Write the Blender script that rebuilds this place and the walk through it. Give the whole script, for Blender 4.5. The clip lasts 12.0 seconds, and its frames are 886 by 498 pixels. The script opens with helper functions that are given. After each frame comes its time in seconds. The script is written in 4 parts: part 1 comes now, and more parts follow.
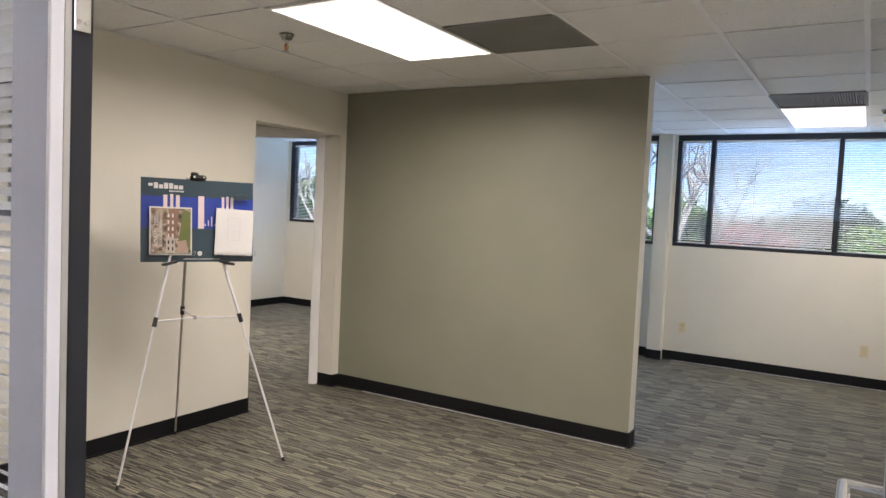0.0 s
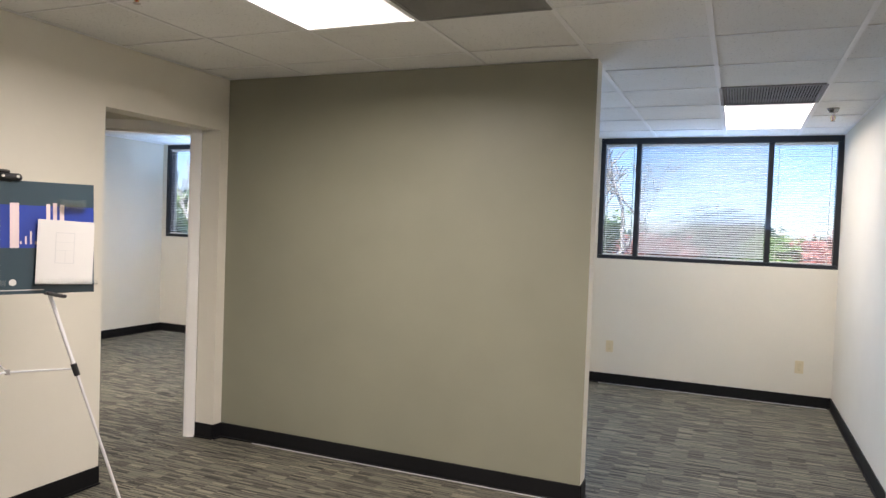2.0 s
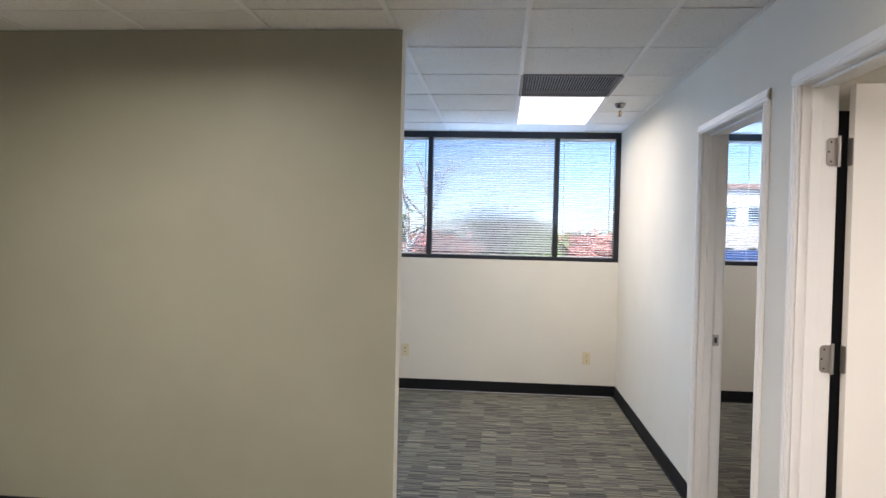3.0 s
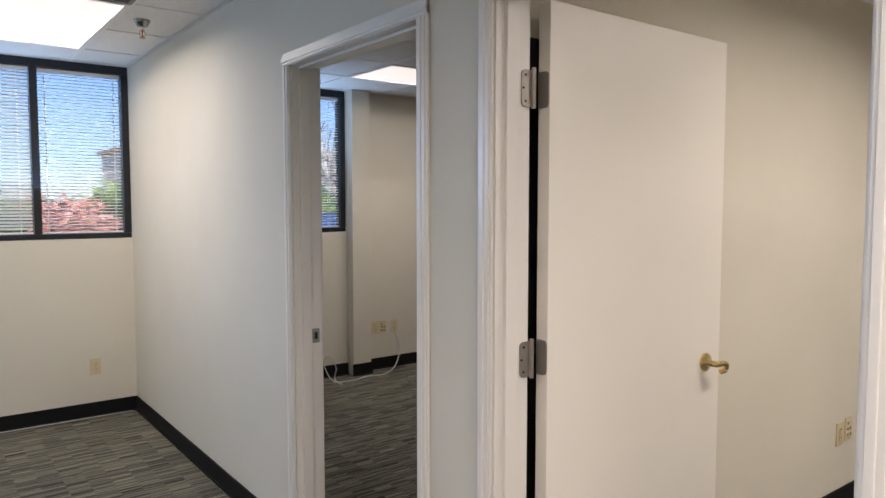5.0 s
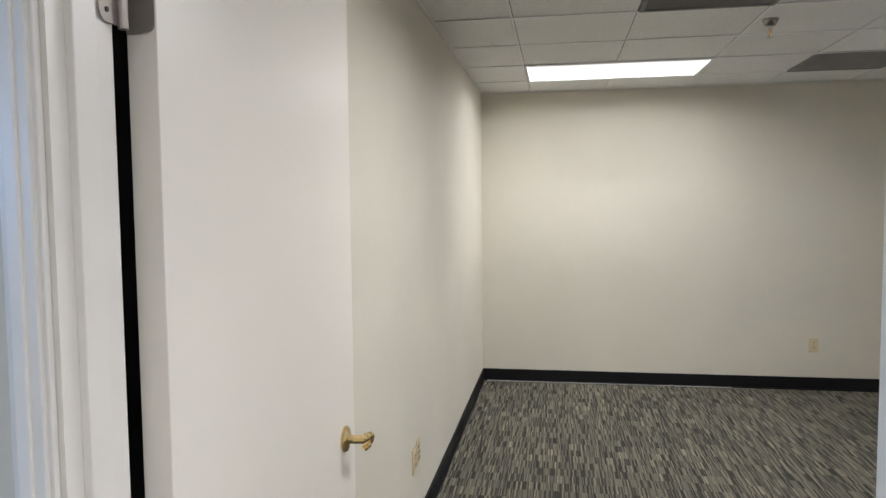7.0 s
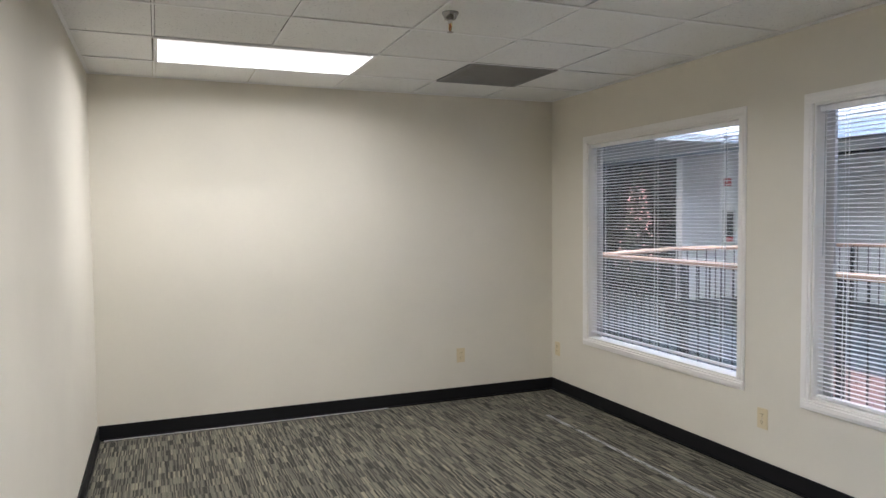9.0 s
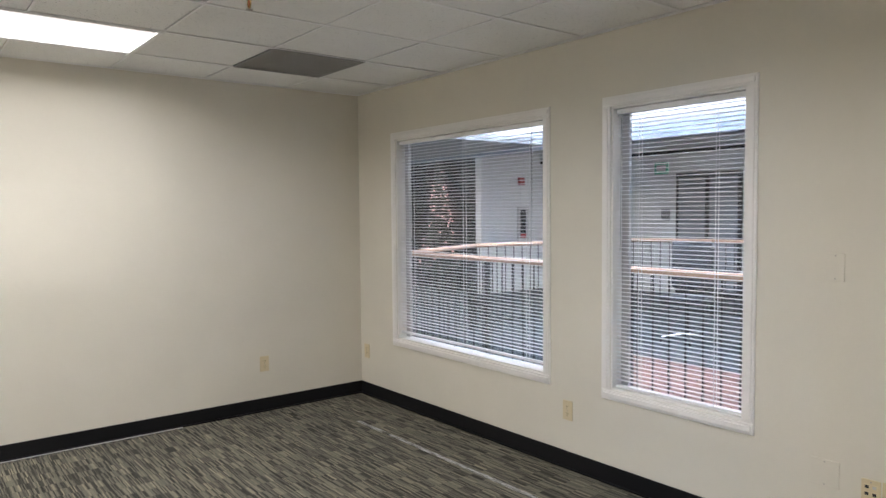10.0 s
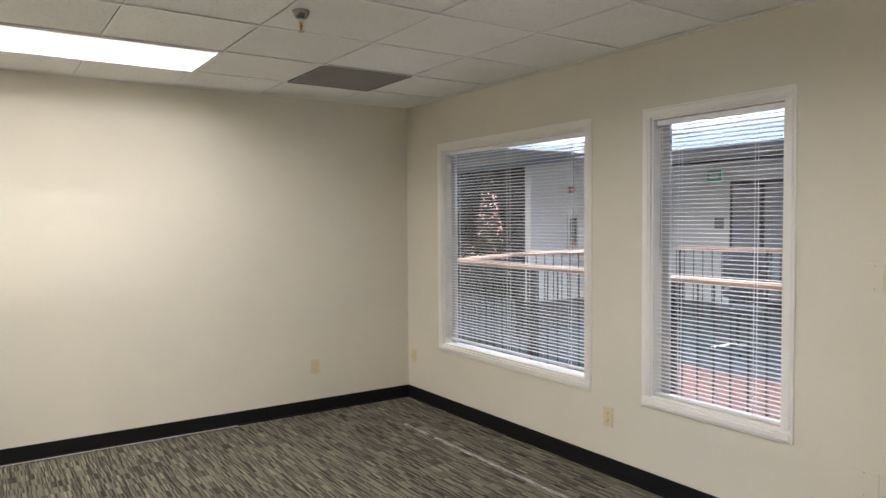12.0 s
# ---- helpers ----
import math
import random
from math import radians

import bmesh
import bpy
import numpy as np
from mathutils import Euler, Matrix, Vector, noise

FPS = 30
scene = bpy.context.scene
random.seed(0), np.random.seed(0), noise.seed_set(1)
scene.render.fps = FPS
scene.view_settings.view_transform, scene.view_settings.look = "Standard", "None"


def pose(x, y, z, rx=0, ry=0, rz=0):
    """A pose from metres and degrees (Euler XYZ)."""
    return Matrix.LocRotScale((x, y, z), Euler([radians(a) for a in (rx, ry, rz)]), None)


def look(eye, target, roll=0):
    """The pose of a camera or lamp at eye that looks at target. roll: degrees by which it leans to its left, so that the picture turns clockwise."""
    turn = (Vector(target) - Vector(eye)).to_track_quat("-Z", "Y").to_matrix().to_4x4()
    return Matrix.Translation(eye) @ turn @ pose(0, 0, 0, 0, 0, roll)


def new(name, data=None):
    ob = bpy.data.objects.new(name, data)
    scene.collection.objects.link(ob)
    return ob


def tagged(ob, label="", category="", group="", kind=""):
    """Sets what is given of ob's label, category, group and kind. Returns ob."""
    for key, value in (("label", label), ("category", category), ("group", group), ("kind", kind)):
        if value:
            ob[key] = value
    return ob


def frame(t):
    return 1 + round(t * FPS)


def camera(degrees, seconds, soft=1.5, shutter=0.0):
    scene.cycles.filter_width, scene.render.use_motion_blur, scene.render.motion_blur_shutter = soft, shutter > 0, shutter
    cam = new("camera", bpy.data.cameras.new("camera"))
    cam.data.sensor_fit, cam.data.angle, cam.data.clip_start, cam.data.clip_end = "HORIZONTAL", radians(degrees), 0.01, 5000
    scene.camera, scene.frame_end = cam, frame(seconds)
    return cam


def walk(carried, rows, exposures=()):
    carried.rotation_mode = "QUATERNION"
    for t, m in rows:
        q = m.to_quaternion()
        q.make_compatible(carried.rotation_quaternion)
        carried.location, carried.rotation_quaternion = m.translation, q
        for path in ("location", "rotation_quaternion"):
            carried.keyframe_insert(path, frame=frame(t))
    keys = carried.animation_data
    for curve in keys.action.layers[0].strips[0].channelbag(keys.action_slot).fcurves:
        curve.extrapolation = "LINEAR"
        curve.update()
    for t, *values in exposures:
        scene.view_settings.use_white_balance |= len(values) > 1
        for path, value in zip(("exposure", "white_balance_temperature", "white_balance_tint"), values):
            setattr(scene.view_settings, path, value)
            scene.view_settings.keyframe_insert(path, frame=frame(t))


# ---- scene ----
cam = camera(64.7, 12.0)
PATH = [
    (0, (0.044, 0.083, 1.509), (-0.994, 1.789, 1.397), 2.6),
    (0.5, (-0.087, 0.285, 1.523), (-1.145, 1.979, 1.414), 2.5),
    (1, (-0.2, 0.45, 1.509), (-1.339, 2.092, 1.414), 2.5),
    (1.5, (-0.353, 0.605, 1.513), (-1.466, 2.264, 1.424), 2.6),
    (1.8, (-0.428, 0.719, 1.491), (-1.342, 2.497, 1.429), 2.2),
    (2, (-0.488, 0.807, 1.49), (-1.263, 2.65, 1.426), 2.1),
    (2.5, (-0.612, 1.064, 1.481), (-1.047, 3.016, 1.428), 1.6),
    (3, (-0.732, 1.314, 1.467), (-0.898, 3.306, 1.422), 1.3),
    (3.2, (-0.791, 1.437, 1.468), (-0.805, 3.437, 1.425), 1.2),
    (4.8, (-0.93, 2.435, 1.481), (0.136, 4.121, 1.346), -0.0),
    (5, (-0.9, 2.544, 1.48), (0.306, 4.134, 1.348), 0.0),
    (5.5, (-0.821, 2.825, 1.493), (0.672, 4.147, 1.339), -0.5),
    (6, (-0.67, 3.056, 1.52), (0.997, 4.15, 1.368), -0.6),
    (6.5, (-0.535, 3.238, 1.511), (1.343, 3.915, 1.381), -0.5),
    (7, (-0.369, 3.385, 1.51), (1.6, 3.709, 1.381), -0.6),
    (8.8, (0.326, 3.63, 1.47), (2.208, 2.958, 1.382), -0.6),
    (9, (0.406, 3.616, 1.472), (2.256, 2.861, 1.38), -0.5),
    (9.5, (0.546, 3.589, 1.472), (2.259, 2.562, 1.374), -0.5),
    (10, (0.623, 3.542, 1.479), (2.19, 2.303, 1.374), -0.5),
    (10.5, (0.658, 3.53, 1.458), (2.144, 2.195, 1.356), -0.5),
    (11, (0.641, 3.533, 1.458), (2.103, 2.172, 1.359), -0.4),
    (11.5, (0.59, 3.543, 1.47), (2.118, 2.256, 1.376), -0.5),
    (12, (0.49, 3.575, 1.487), (2.146, 2.456, 1.405), -0.4),
]
walk(cam, [(t, look(eye, target, roll)) for t, eye, target, roll in PATH],
     exposures=[(0.0, 2.15, 6450, 17), (1.0, 2.3, 6450, 17), (3.2, 2.28, 6350, 17), (4.6, 1.98, 6550, 17), (5.1, 1.82, 6650, 17), (5.6, 1.87, 6350, 15), (6.5, 2.0, 5750, 11), (7.2, 1.93, 5800, 12), (9.0, 2.1, 5750, 13), (12.0, 2.2, 6150, 13)])

# ---- light ----
H = 2.42  # ceiling height
world = bpy.data.worlds.new("sky")
scene.world = world
world.use_nodes = True
wn = world.node_tree
sky = wn.nodes.new("ShaderNodeTexSky")
sky.sky_type, sky.sun_disc = "NISHITA", False
sky.ozone_density, sky.dust_density, sky.air_density = 4.0, 0.2, 1.0
sky.sun_elevation, sky.sun_rotation = radians(58), radians(200)
haze = wn.nodes.new("ShaderNodeMix")
haze.data_type, haze.blend_type = "RGBA", "MULTIPLY"
haze.inputs[0].default_value, haze.inputs[7].default_value = 1.0, (1.0, 1.1, 1.35, 1)
wn.links.new(sky.outputs[0], haze.inputs[6])
wn.links.new(haze.outputs[2], wn.nodes["Background"].inputs[0])
wn.nodes["Background"].inputs[1].default_value = 0.09
sun_data = bpy.data.lights.new("sun", "SUN")
sun_data.energy, sun_data.angle, sun_data.color = 5.0, radians(0.5), (1.0, 0.95, 0.86)
sun = new("sun", sun_data)
sun.matrix_world = look((-9.0, -25.0, 42.0), (0, 0, 0))

# ---- materials ----


def nodes(name, rough=0.6, metal=0.0):
    m = bpy.data.materials.new(name)
    m.use_nodes = True
    t = m.node_tree
    b = t.nodes["Principled BSDF"]
    b.inputs["Roughness"].default_value, b.inputs["Metallic"].default_value = rough, metal
    return m, t, b


def coords(t):
    return t.nodes.new("ShaderNodeNewGeometry").outputs["Position"]


def noisy(t, scale, detail=4.0, vec=None, rough=0.55):
    n = t.nodes.new("ShaderNodeTexNoise")
    n.inputs["Scale"].default_value, n.inputs["Detail"].default_value, n.inputs["Roughness"].default_value = scale, detail, rough
    t.links.new(vec or coords(t), n.inputs["Vector"])
    return n.outputs["Fac"]


def ramp(t, fac, stops):
    r = t.nodes.new("ShaderNodeValToRGB")
    els = r.color_ramp.elements
    while len(els) < len(stops):
        els.new(0.5)
    for e, (p, c) in zip(els, stops):
        e.position, e.color = p, (*c, 1)
    t.links.new(fac, r.inputs[0])
    return r.outputs[0]


def mixed(t, a, b, fac, how="MIX"):
    m = t.nodes.new("ShaderNodeMix")
    m.data_type, m.blend_type = "RGBA", how
    for key, v in ((0, fac), (6, a), (7, b)):
        if isinstance(v, (int, float)):
            m.inputs[key].default_value = v
        elif isinstance(v, tuple):
            m.inputs[key].default_value = (*v, 1)
        else:
            t.links.new(v, m.inputs[key])
    return m.outputs[2]


def maths(t, op, a, b=0.0):
    m = t.nodes.new("ShaderNodeMath")
    m.operation = op
    for i, v in enumerate((a, b)):
        if isinstance(v, (int, float)):
            m.inputs[i].default_value = v
        else:
            t.links.new(v, m.inputs[i])
    return m.outputs[0]


def bumped(t, b, fac, dist, strength=0.5):
    n = t.nodes.new("ShaderNodeBump")
    n.inputs["Distance"].default_value, n.inputs["Strength"].default_value = dist, strength
    t.links.new(fac, n.inputs["Height"])
    t.links.new(n.outputs[0], b.inputs["Normal"])


def painted(name, col, rough=0.55, vary=0.06, grain=260.0, dist=0.0006, metal=0.0):
    """A coated surface: cloudy variation of tone at two scales and a fine roller relief."""
    m, t, b = nodes(name, rough, metal)
    lo = tuple(c * (1 - vary) for c in col)
    hi = tuple(min(1, c * (1 + vary)) for c in col)
    big = ramp(t, noisy(t, 1.7, 3), [(0.3, lo), (0.7, hi)])
    fine = ramp(t, noisy(t, 35, 3), [(0.2, (0.985, 0.985, 0.985)), (0.8, (1, 1, 1))])
    t.links.new(mixed(t, big, fine, 1.0, "MULTIPLY"), b.inputs["Base Color"])
    r = maths(t, "MULTIPLY_ADD", noisy(t, 9, 3), 0.05)
    r.node.inputs[2].default_value = rough - 0.025
    t.links.new(r, b.inputs["Roughness"])
    if dist > 0.0003:
        bumped(t, b, noisy(t, grain, 2), dist)
    return m


def glowing(name, col, strength):
    m, t, b = nodes(name, 0.4)
    b.inputs["Base Color"].default_value = (0.8, 0.8, 0.78, 1)
    b.inputs["Emission Color"].default_value = (*col, 1)
    b.inputs["Emission Strength"].default_value = strength
    return m


def clear(name, tint=(0.96, 0.98, 0.98)):
    m, t, b = nodes(name, 0.02)
    b.inputs["Base Color"].default_value = (*tint, 1)
    b.inputs["Transmission Weight"].default_value = 1.0
    b.inputs["IOR"].default_value = 1.45
    return m


def frosted(name):
    m, t, b = nodes(name, 0.5)
    tr = t.nodes.new("ShaderNodeBsdfTranslucent")
    tr.inputs["Color"].default_value = (0.98, 0.99, 1.0, 1)
    t.links.new(tr.outputs[0], t.nodes["Material Output"].inputs[0])
    return m


def carpet_material(name):
    """Striped loop-pile plank carpet: threads run along x, shifted from plank to plank."""
    m, t, b = nodes(name, 0.95)
    sep = t.nodes.new("ShaderNodeSeparateXYZ")
    t.links.new(coords(t), sep.inputs[0])
    x, y = sep.outputs[0], sep.outputs[1]
    col = maths(t, "FLOOR", maths(t, "DIVIDE", x, 0.105))
    odd = t.nodes.new("ShaderNodeTexWhiteNoise")
    odd.noise_dimensions = "1D"
    t.links.new(col, odd.inputs["W"])
    shift = maths(t, "MULTIPLY", odd.outputs["Value"], 37.0)

    def stripes(across, seed):
        c = t.nodes.new("ShaderNodeCombineXYZ")
        t.links.new(maths(t, "ADD", col, seed), c.inputs[0])
        t.links.new(maths(t, "FLOOR", maths(t, "DIVIDE", maths(t, "ADD", y, shift), across)), c.inputs[1])
        w = t.nodes.new("ShaderNodeTexWhiteNoise")
        w.noise_dimensions = "2D"
        t.links.new(c.outputs[0], w.inputs["Vector"])
        return w.outputs["Value"]

    wide = stripes(0.0105, 0.5)
    thin = stripes(0.0062, 41.5)
    base = ramp(t, wide, [(0.0, (0.11, 0.105, 0.083)), (0.3, (0.135, 0.129, 0.102)), (0.7, (0.155, 0.148, 0.117)), (1.0, (0.185, 0.174, 0.136))])
    dash = ramp(t, thin, [(0.0, (0.14, 0.14, 0.14)), (0.3, (0.34, 0.34, 0.34)), (0.45, (0.9, 0.9, 0.9)), (0.8, (1.15, 1.15, 1.12)), (1.0, (1.95, 1.88, 1.7))])
    c = mixed(t, base, dash, 1.0, "MULTIPLY")
    tone = ramp(t, odd.outputs["Value"], [(0, (0.95, 0.95, 0.95)), (1, (1.05, 1.05, 1.05))])
    c = mixed(t, c, tone, 1.0, "MULTIPLY")
    soil = ramp(t, noisy(t, 0.9, 4), [(0.3, (0.86, 0.86, 0.86)), (0.7, (1.08, 1.07, 1.05))])
    c = mixed(t, c, soil, 1.0, "MULTIPLY")
    fuzz = ramp(t, noisy(t, 420, 2), [(0.3, (0.75, 0.75, 0.75)), (0.7, (1.2, 1.2, 1.2))])
    c = mixed(t, c, fuzz, 1.0, "MULTIPLY")
    t.links.new(c, b.inputs["Base Color"])
    bumped(t, b, maths(t, "ADD", maths(t, "MULTIPLY", wide, 0.6), noisy(t, 500, 2)), 0.004, 0.7)
    return m


def tile_material(name):
    """Mineral-fibre ceiling board: white, with fissures and pinholes, each board a little off in tone."""
    m, t, b = nodes(name, 0.9)
    isl = t.nodes.new("ShaderNodeNewGeometry").outputs["Random Per Island"]
    tone = ramp(t, isl, [(0, (0.80, 0.80, 0.785)), (1, (0.86, 0.86, 0.845))])
    holes = ramp(t, noisy(t, 85, 3, rough=0.7), [(0.30, (0.45, 0.45, 0.45)), (0.40, (1, 1, 1))])
    worn = ramp(t, noisy(t, 2.2, 3), [(0.3, (0.94, 0.94, 0.93)), (0.7, (1, 1, 1))])
    c = mixed(t, mixed(t, tone, holes, 0.85, "MULTIPLY"), worn, 1.0, "MULTIPLY")
    t.links.new(c, b.inputs["Base Color"])
    bumped(t, b, noisy(t, 85, 3, rough=0.7), 0.003, 0.6)
    return m


def wood_material(name, dark, light, scale=14.0):
    m, t, b = nodes(name, 0.4)
    mp = t.nodes.new("ShaderNodeMapping")
    mp.inputs["Scale"].default_value = (0.15, 1, 1)
    t.links.new(coords(t), mp.inputs[0])
    n = noisy(t, scale, 6, mp.outputs[0])
    t.links.new(ramp(t, n, [(0.3, dark), (0.7, light)]), b.inputs["Base Color"])
    bumped(t, b, n, 0.001)
    return m


def leaf_material(name, a, c):
    m, t, b = nodes(name, 0.6)
    isl = t.nodes.new("ShaderNodeNewGeometry").outputs["Random Per Island"]
    t.links.new(ramp(t, isl, [(0, a), (1, c)]), b.inputs["Base Color"])
    b.inputs["Transmission Weight"].default_value = 0.0
    b.inputs["Subsurface Weight"].default_value = 0.0
    return m


CREAM = painted("cream_wall_paint", (0.70, 0.665, 0.572), 0.75, 0.03)
GREY = painted("grey_green_wall_paint", (0.240, 0.236, 0.176), 0.5, 0.05)
WHITE = painted("white_wall_paint", (0.76, 0.75, 0.72), 0.55, 0.03)
TRIM = painted("white_gloss_trim_paint", (0.84, 0.82, 0.785), 0.32, 0.03, 120, 0.0003)
BASE = painted("black_rubber_base", (0.008, 0.008, 0.009), 0.55, 0.2, 90, 0.0004)
BASE.node_tree.nodes["Principled BSDF"].inputs["Specular IOR Level"].default_value = 0.2
DOOR, dt, db = nodes("white_door_paint", 0.33)
dt.links.new(ramp(dt, noisy(dt, 2.0, 2), [(0.2, (0.85, 0.815, 0.755)), (0.8, (0.88, 0.845, 0.785))]), db.inputs["Base Color"])
CARPET = carpet_material("striped_carpet")
TILE = tile_material("ceiling_board")
TEE = painted("white_ceiling_tee", (0.85, 0.85, 0.85), 0.4, 0.03)
BLACK = painted("black_plastic", (0.012, 0.012, 0.013), 0.4, 0.2)
BRONZE = painted("dark_bronze_aluminium", (0.022, 0.024, 0.03), 0.38, 0.15, 200, 0.0002, 0.4)
ALU = painted("brushed_aluminium", (0.55, 0.54, 0.53), 0.38, 0.06, 300, 0.0003, 0.85)
PALE = painted("pale_anodised_aluminium", (0.72, 0.71, 0.71), 0.42, 0.04, 300, 0.0002, 0.3)
STEEL = painted("satin_steel", (0.42, 0.39, 0.36), 0.36, 0.08, 300, 0.0002, 0.7)
CHROME = painted("chrome", (0.75, 0.75, 0.75), 0.15, 0.03, 300, 0.0001, 1.0)
BRASS = painted("polished_brass", (0.95, 0.74, 0.36), 0.12, 0.05, 300, 0.0001, 1.0)
PLATE = painted("ivory_plastic", (0.66, 0.565, 0.36), 0.4, 0.03)
SLAT = painted("white_enamelled_slat", (0.88, 0.88, 0.88), 0.5, 0.03)
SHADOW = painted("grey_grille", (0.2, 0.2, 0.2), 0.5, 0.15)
DUCT = painted("dark_duct_lining", (0.02, 0.02, 0.02), 0.9, 0.1)
PERF, pt, pb = nodes("perforated_grey_metal", 0.5)
dots = pt.nodes.new("ShaderNodeTexVoronoi")
dots.inputs["Scale"].default_value, dots.inputs["Randomness"].default_value = 160.0, 0.0
pt.links.new(coords(pt), dots.inputs["Vector"])
holed = ramp(pt, dots.outputs["Distance"], [(0.28, (0.02, 0.02, 0.02)), (0.36, (0.29, 0.285, 0.275))])
dusty = ramp(pt, noisy(pt, 5, 4), [(0.3, (0.72, 0.71, 0.68)), (0.7, (1, 1, 1))])
pt.links.new(mixed(pt, holed, dusty, 1.0, "MULTIPLY"), pb.inputs["Base Color"])
GLASS = clear("window_glass")
# dark tint added to dim the overbright view through the outer windows
TINTED = clear("view_dimming_glass", (0.38, 0.42, 0.45))
FROST = frosted("translucent_skylight")
LAMP = glowing("lit_diffuser", (1.0, 0.93, 0.85), 0.23)
PAPER = painted("white_paper", (0.56, 0.545, 0.52), 0.7, 0.02)

# ---- helpers of the build ----


def box(bm, x0, x1, y0, y1, z0, z1, bevel=0.0):
    vs = [bm.verts.new((x, y, z)) for z in (z0, z1) for x, y in ((x0, y0), (x1, y0), (x1, y1), (x0, y1))]
    fs = [bm.faces.new([vs[i] for i in f]) for f in ((3, 2, 1, 0), (4, 5, 6, 7), (0, 1, 5, 4), (1, 2, 6, 5), (2, 3, 7, 6), (3, 0, 4, 7))]
    if bevel:
        bmesh.ops.bevel(bm, geom=list({e for f in fs for e in f.edges}), offset=bevel, segments=2, affect="EDGES", profile=0.5)
    return bm


def boxed(*a, bevel=0.0):
    return box(bmesh.new(), *a, bevel=bevel)


def rod(bm, a, b, r, seg=10, r2=None):
    """A tapered round bar from a to b."""
    a, b = Vector(a), Vector(b)
    d = b - a
    m = Matrix.Translation((a + b) / 2) @ d.to_track_quat("Z", "Y").to_matrix().to_4x4()
    bmesh.ops.create_cone(bm, cap_ends=True, segments=seg, radius1=r, radius2=r if r2 is None else r2, depth=d.length, matrix=m)
    return bm


def turned(bm, at, profile, seg=20, m=None):
    """A body of revolution round z at a place, from rows of (radius, height)."""
    rings = []
    for r, z in profile:
        rings.append([bm.verts.new((m or Matrix()) @ Vector((r * math.cos(2 * math.pi * i / seg), r * math.sin(2 * math.pi * i / seg), z)) + Vector(at)) for i in range(seg)])
    for a, b in zip(rings, rings[1:]):
        for i in range(seg):
            bm.faces.new((a[i], a[(i + 1) % seg], b[(i + 1) % seg], b[i]))
    bm.faces.new(rings[0][::-1])
    bm.faces.new(rings[-1])
    return bm


def mesh(name, bm, *mats):
    me = bpy.data.meshes.new(name)
    bmesh.ops.recalc_face_normals(bm, faces=bm.faces)
    bm.to_mesh(me)
    bm.free()
    for m in mats:
        me.materials.append(m)
    return me


def smooth(ob):
    for p in ob.data.polygons:
        p.use_smooth = True
    return ob


def part(name, bm, material, parent, label=""):
    ob = new(name, mesh(name, bm, material))
    ob.parent = parent
    return tagged(ob, label)


def thing(name, label, category, at=(0, 0, 0), group="", kind=""):
    ob = new(name)
    ob.location = at
    return tagged(ob, label, category, group, kind)


def solid(name, bm, material, label, category, kind="", group=""):
    return tagged(new(name, mesh(name, bm, material)), label, category, group, kind)


def wall(name, axis, a0, a1, d0, d1, z1, holes, material, label, face=None):
    """A wall along an axis from a0 to a1, d0 to d1 thick, with holes (a0, a1, z0, z1) through it. face: (material, side) of one face."""
    cuts = sorted({a0, a1, *[v for h in holes for v in h[:2]]})
    zs = sorted({0.0, z1, *[v for h in holes for v in h[2:]]})
    bm = bmesh.new()
    inside = lambda a, z: a0 < a < a1 and 0 < z < z1 and not any(h[0] < a < h[1] and h[2] < z < h[3] for h in holes)
    key = {}

    def v(a, d, z):
        p = (a, d, z) if axis == "x" else (d, a, z)
        if p not in key:
            key[p] = bm.verts.new(p)
        return key[p]

    for i in range(len(cuts) - 1):
        for k in range(len(zs) - 1):
            p, q, r, s = cuts[i], cuts[i + 1], zs[k], zs[k + 1]
            ma, mz = (p + q) / 2, (r + s) / 2
            if not inside(ma, mz):
                continue
            for d in (d0, d1):
                f = bm.faces.new((v(p, d, r), v(q, d, r), v(q, d, s), v(p, d, s)))
                if face and d == face[1]:
                    f.material_index = 1
            for a, side in ((p, -1), (q, 1)):
                j = i + side
                na = (cuts[j] + cuts[j + 1]) / 2 if 0 <= j < len(cuts) - 1 else a1 + 9
                if not inside(na, mz):
                    bm.faces.new((v(a, d0, r), v(a, d1, r), v(a, d1, s), v(a, d0, s)))
            for z, side in ((r, -1), (s, 1)):
                j = k + side
                nz = (zs[j] + zs[j + 1]) / 2 if 0 <= j < len(zs) - 1 else -9
                if not inside(ma, nz):
                    bm.faces.new((v(p, d0, z), v(q, d0, z), v(q, d1, z), v(p, d1, z)))
    ob = new(name, mesh(name, bm, material, *([face[0]] if face else [])))
    return tagged(ob, label, "wall", kind="structure")


def skirting(axis, a0, a1, d, side):
    """A black cove base along a wall face at d, standing off to the given side."""
    t, h = 0.008 * side, 0.102
    lo, hi = sorted((d, d + t))
    bm = boxed(a0, a1, lo, hi, 0.003, h) if axis == "x" else boxed(lo, hi, a0, a1, 0.003, h)
    lo, hi = sorted((d, d + 2.2 * t))
    if axis == "x":
        box(bm, a0, a1, lo, hi, 0.003, 0.012)
    else:
        box(bm, lo, hi, a0, a1, 0.003, 0.012)
    return tagged(new("baseboard", mesh("baseboard", bm, BASE)), "black rubber cove base along the foot of the wall", "baseboard", kind="structure")


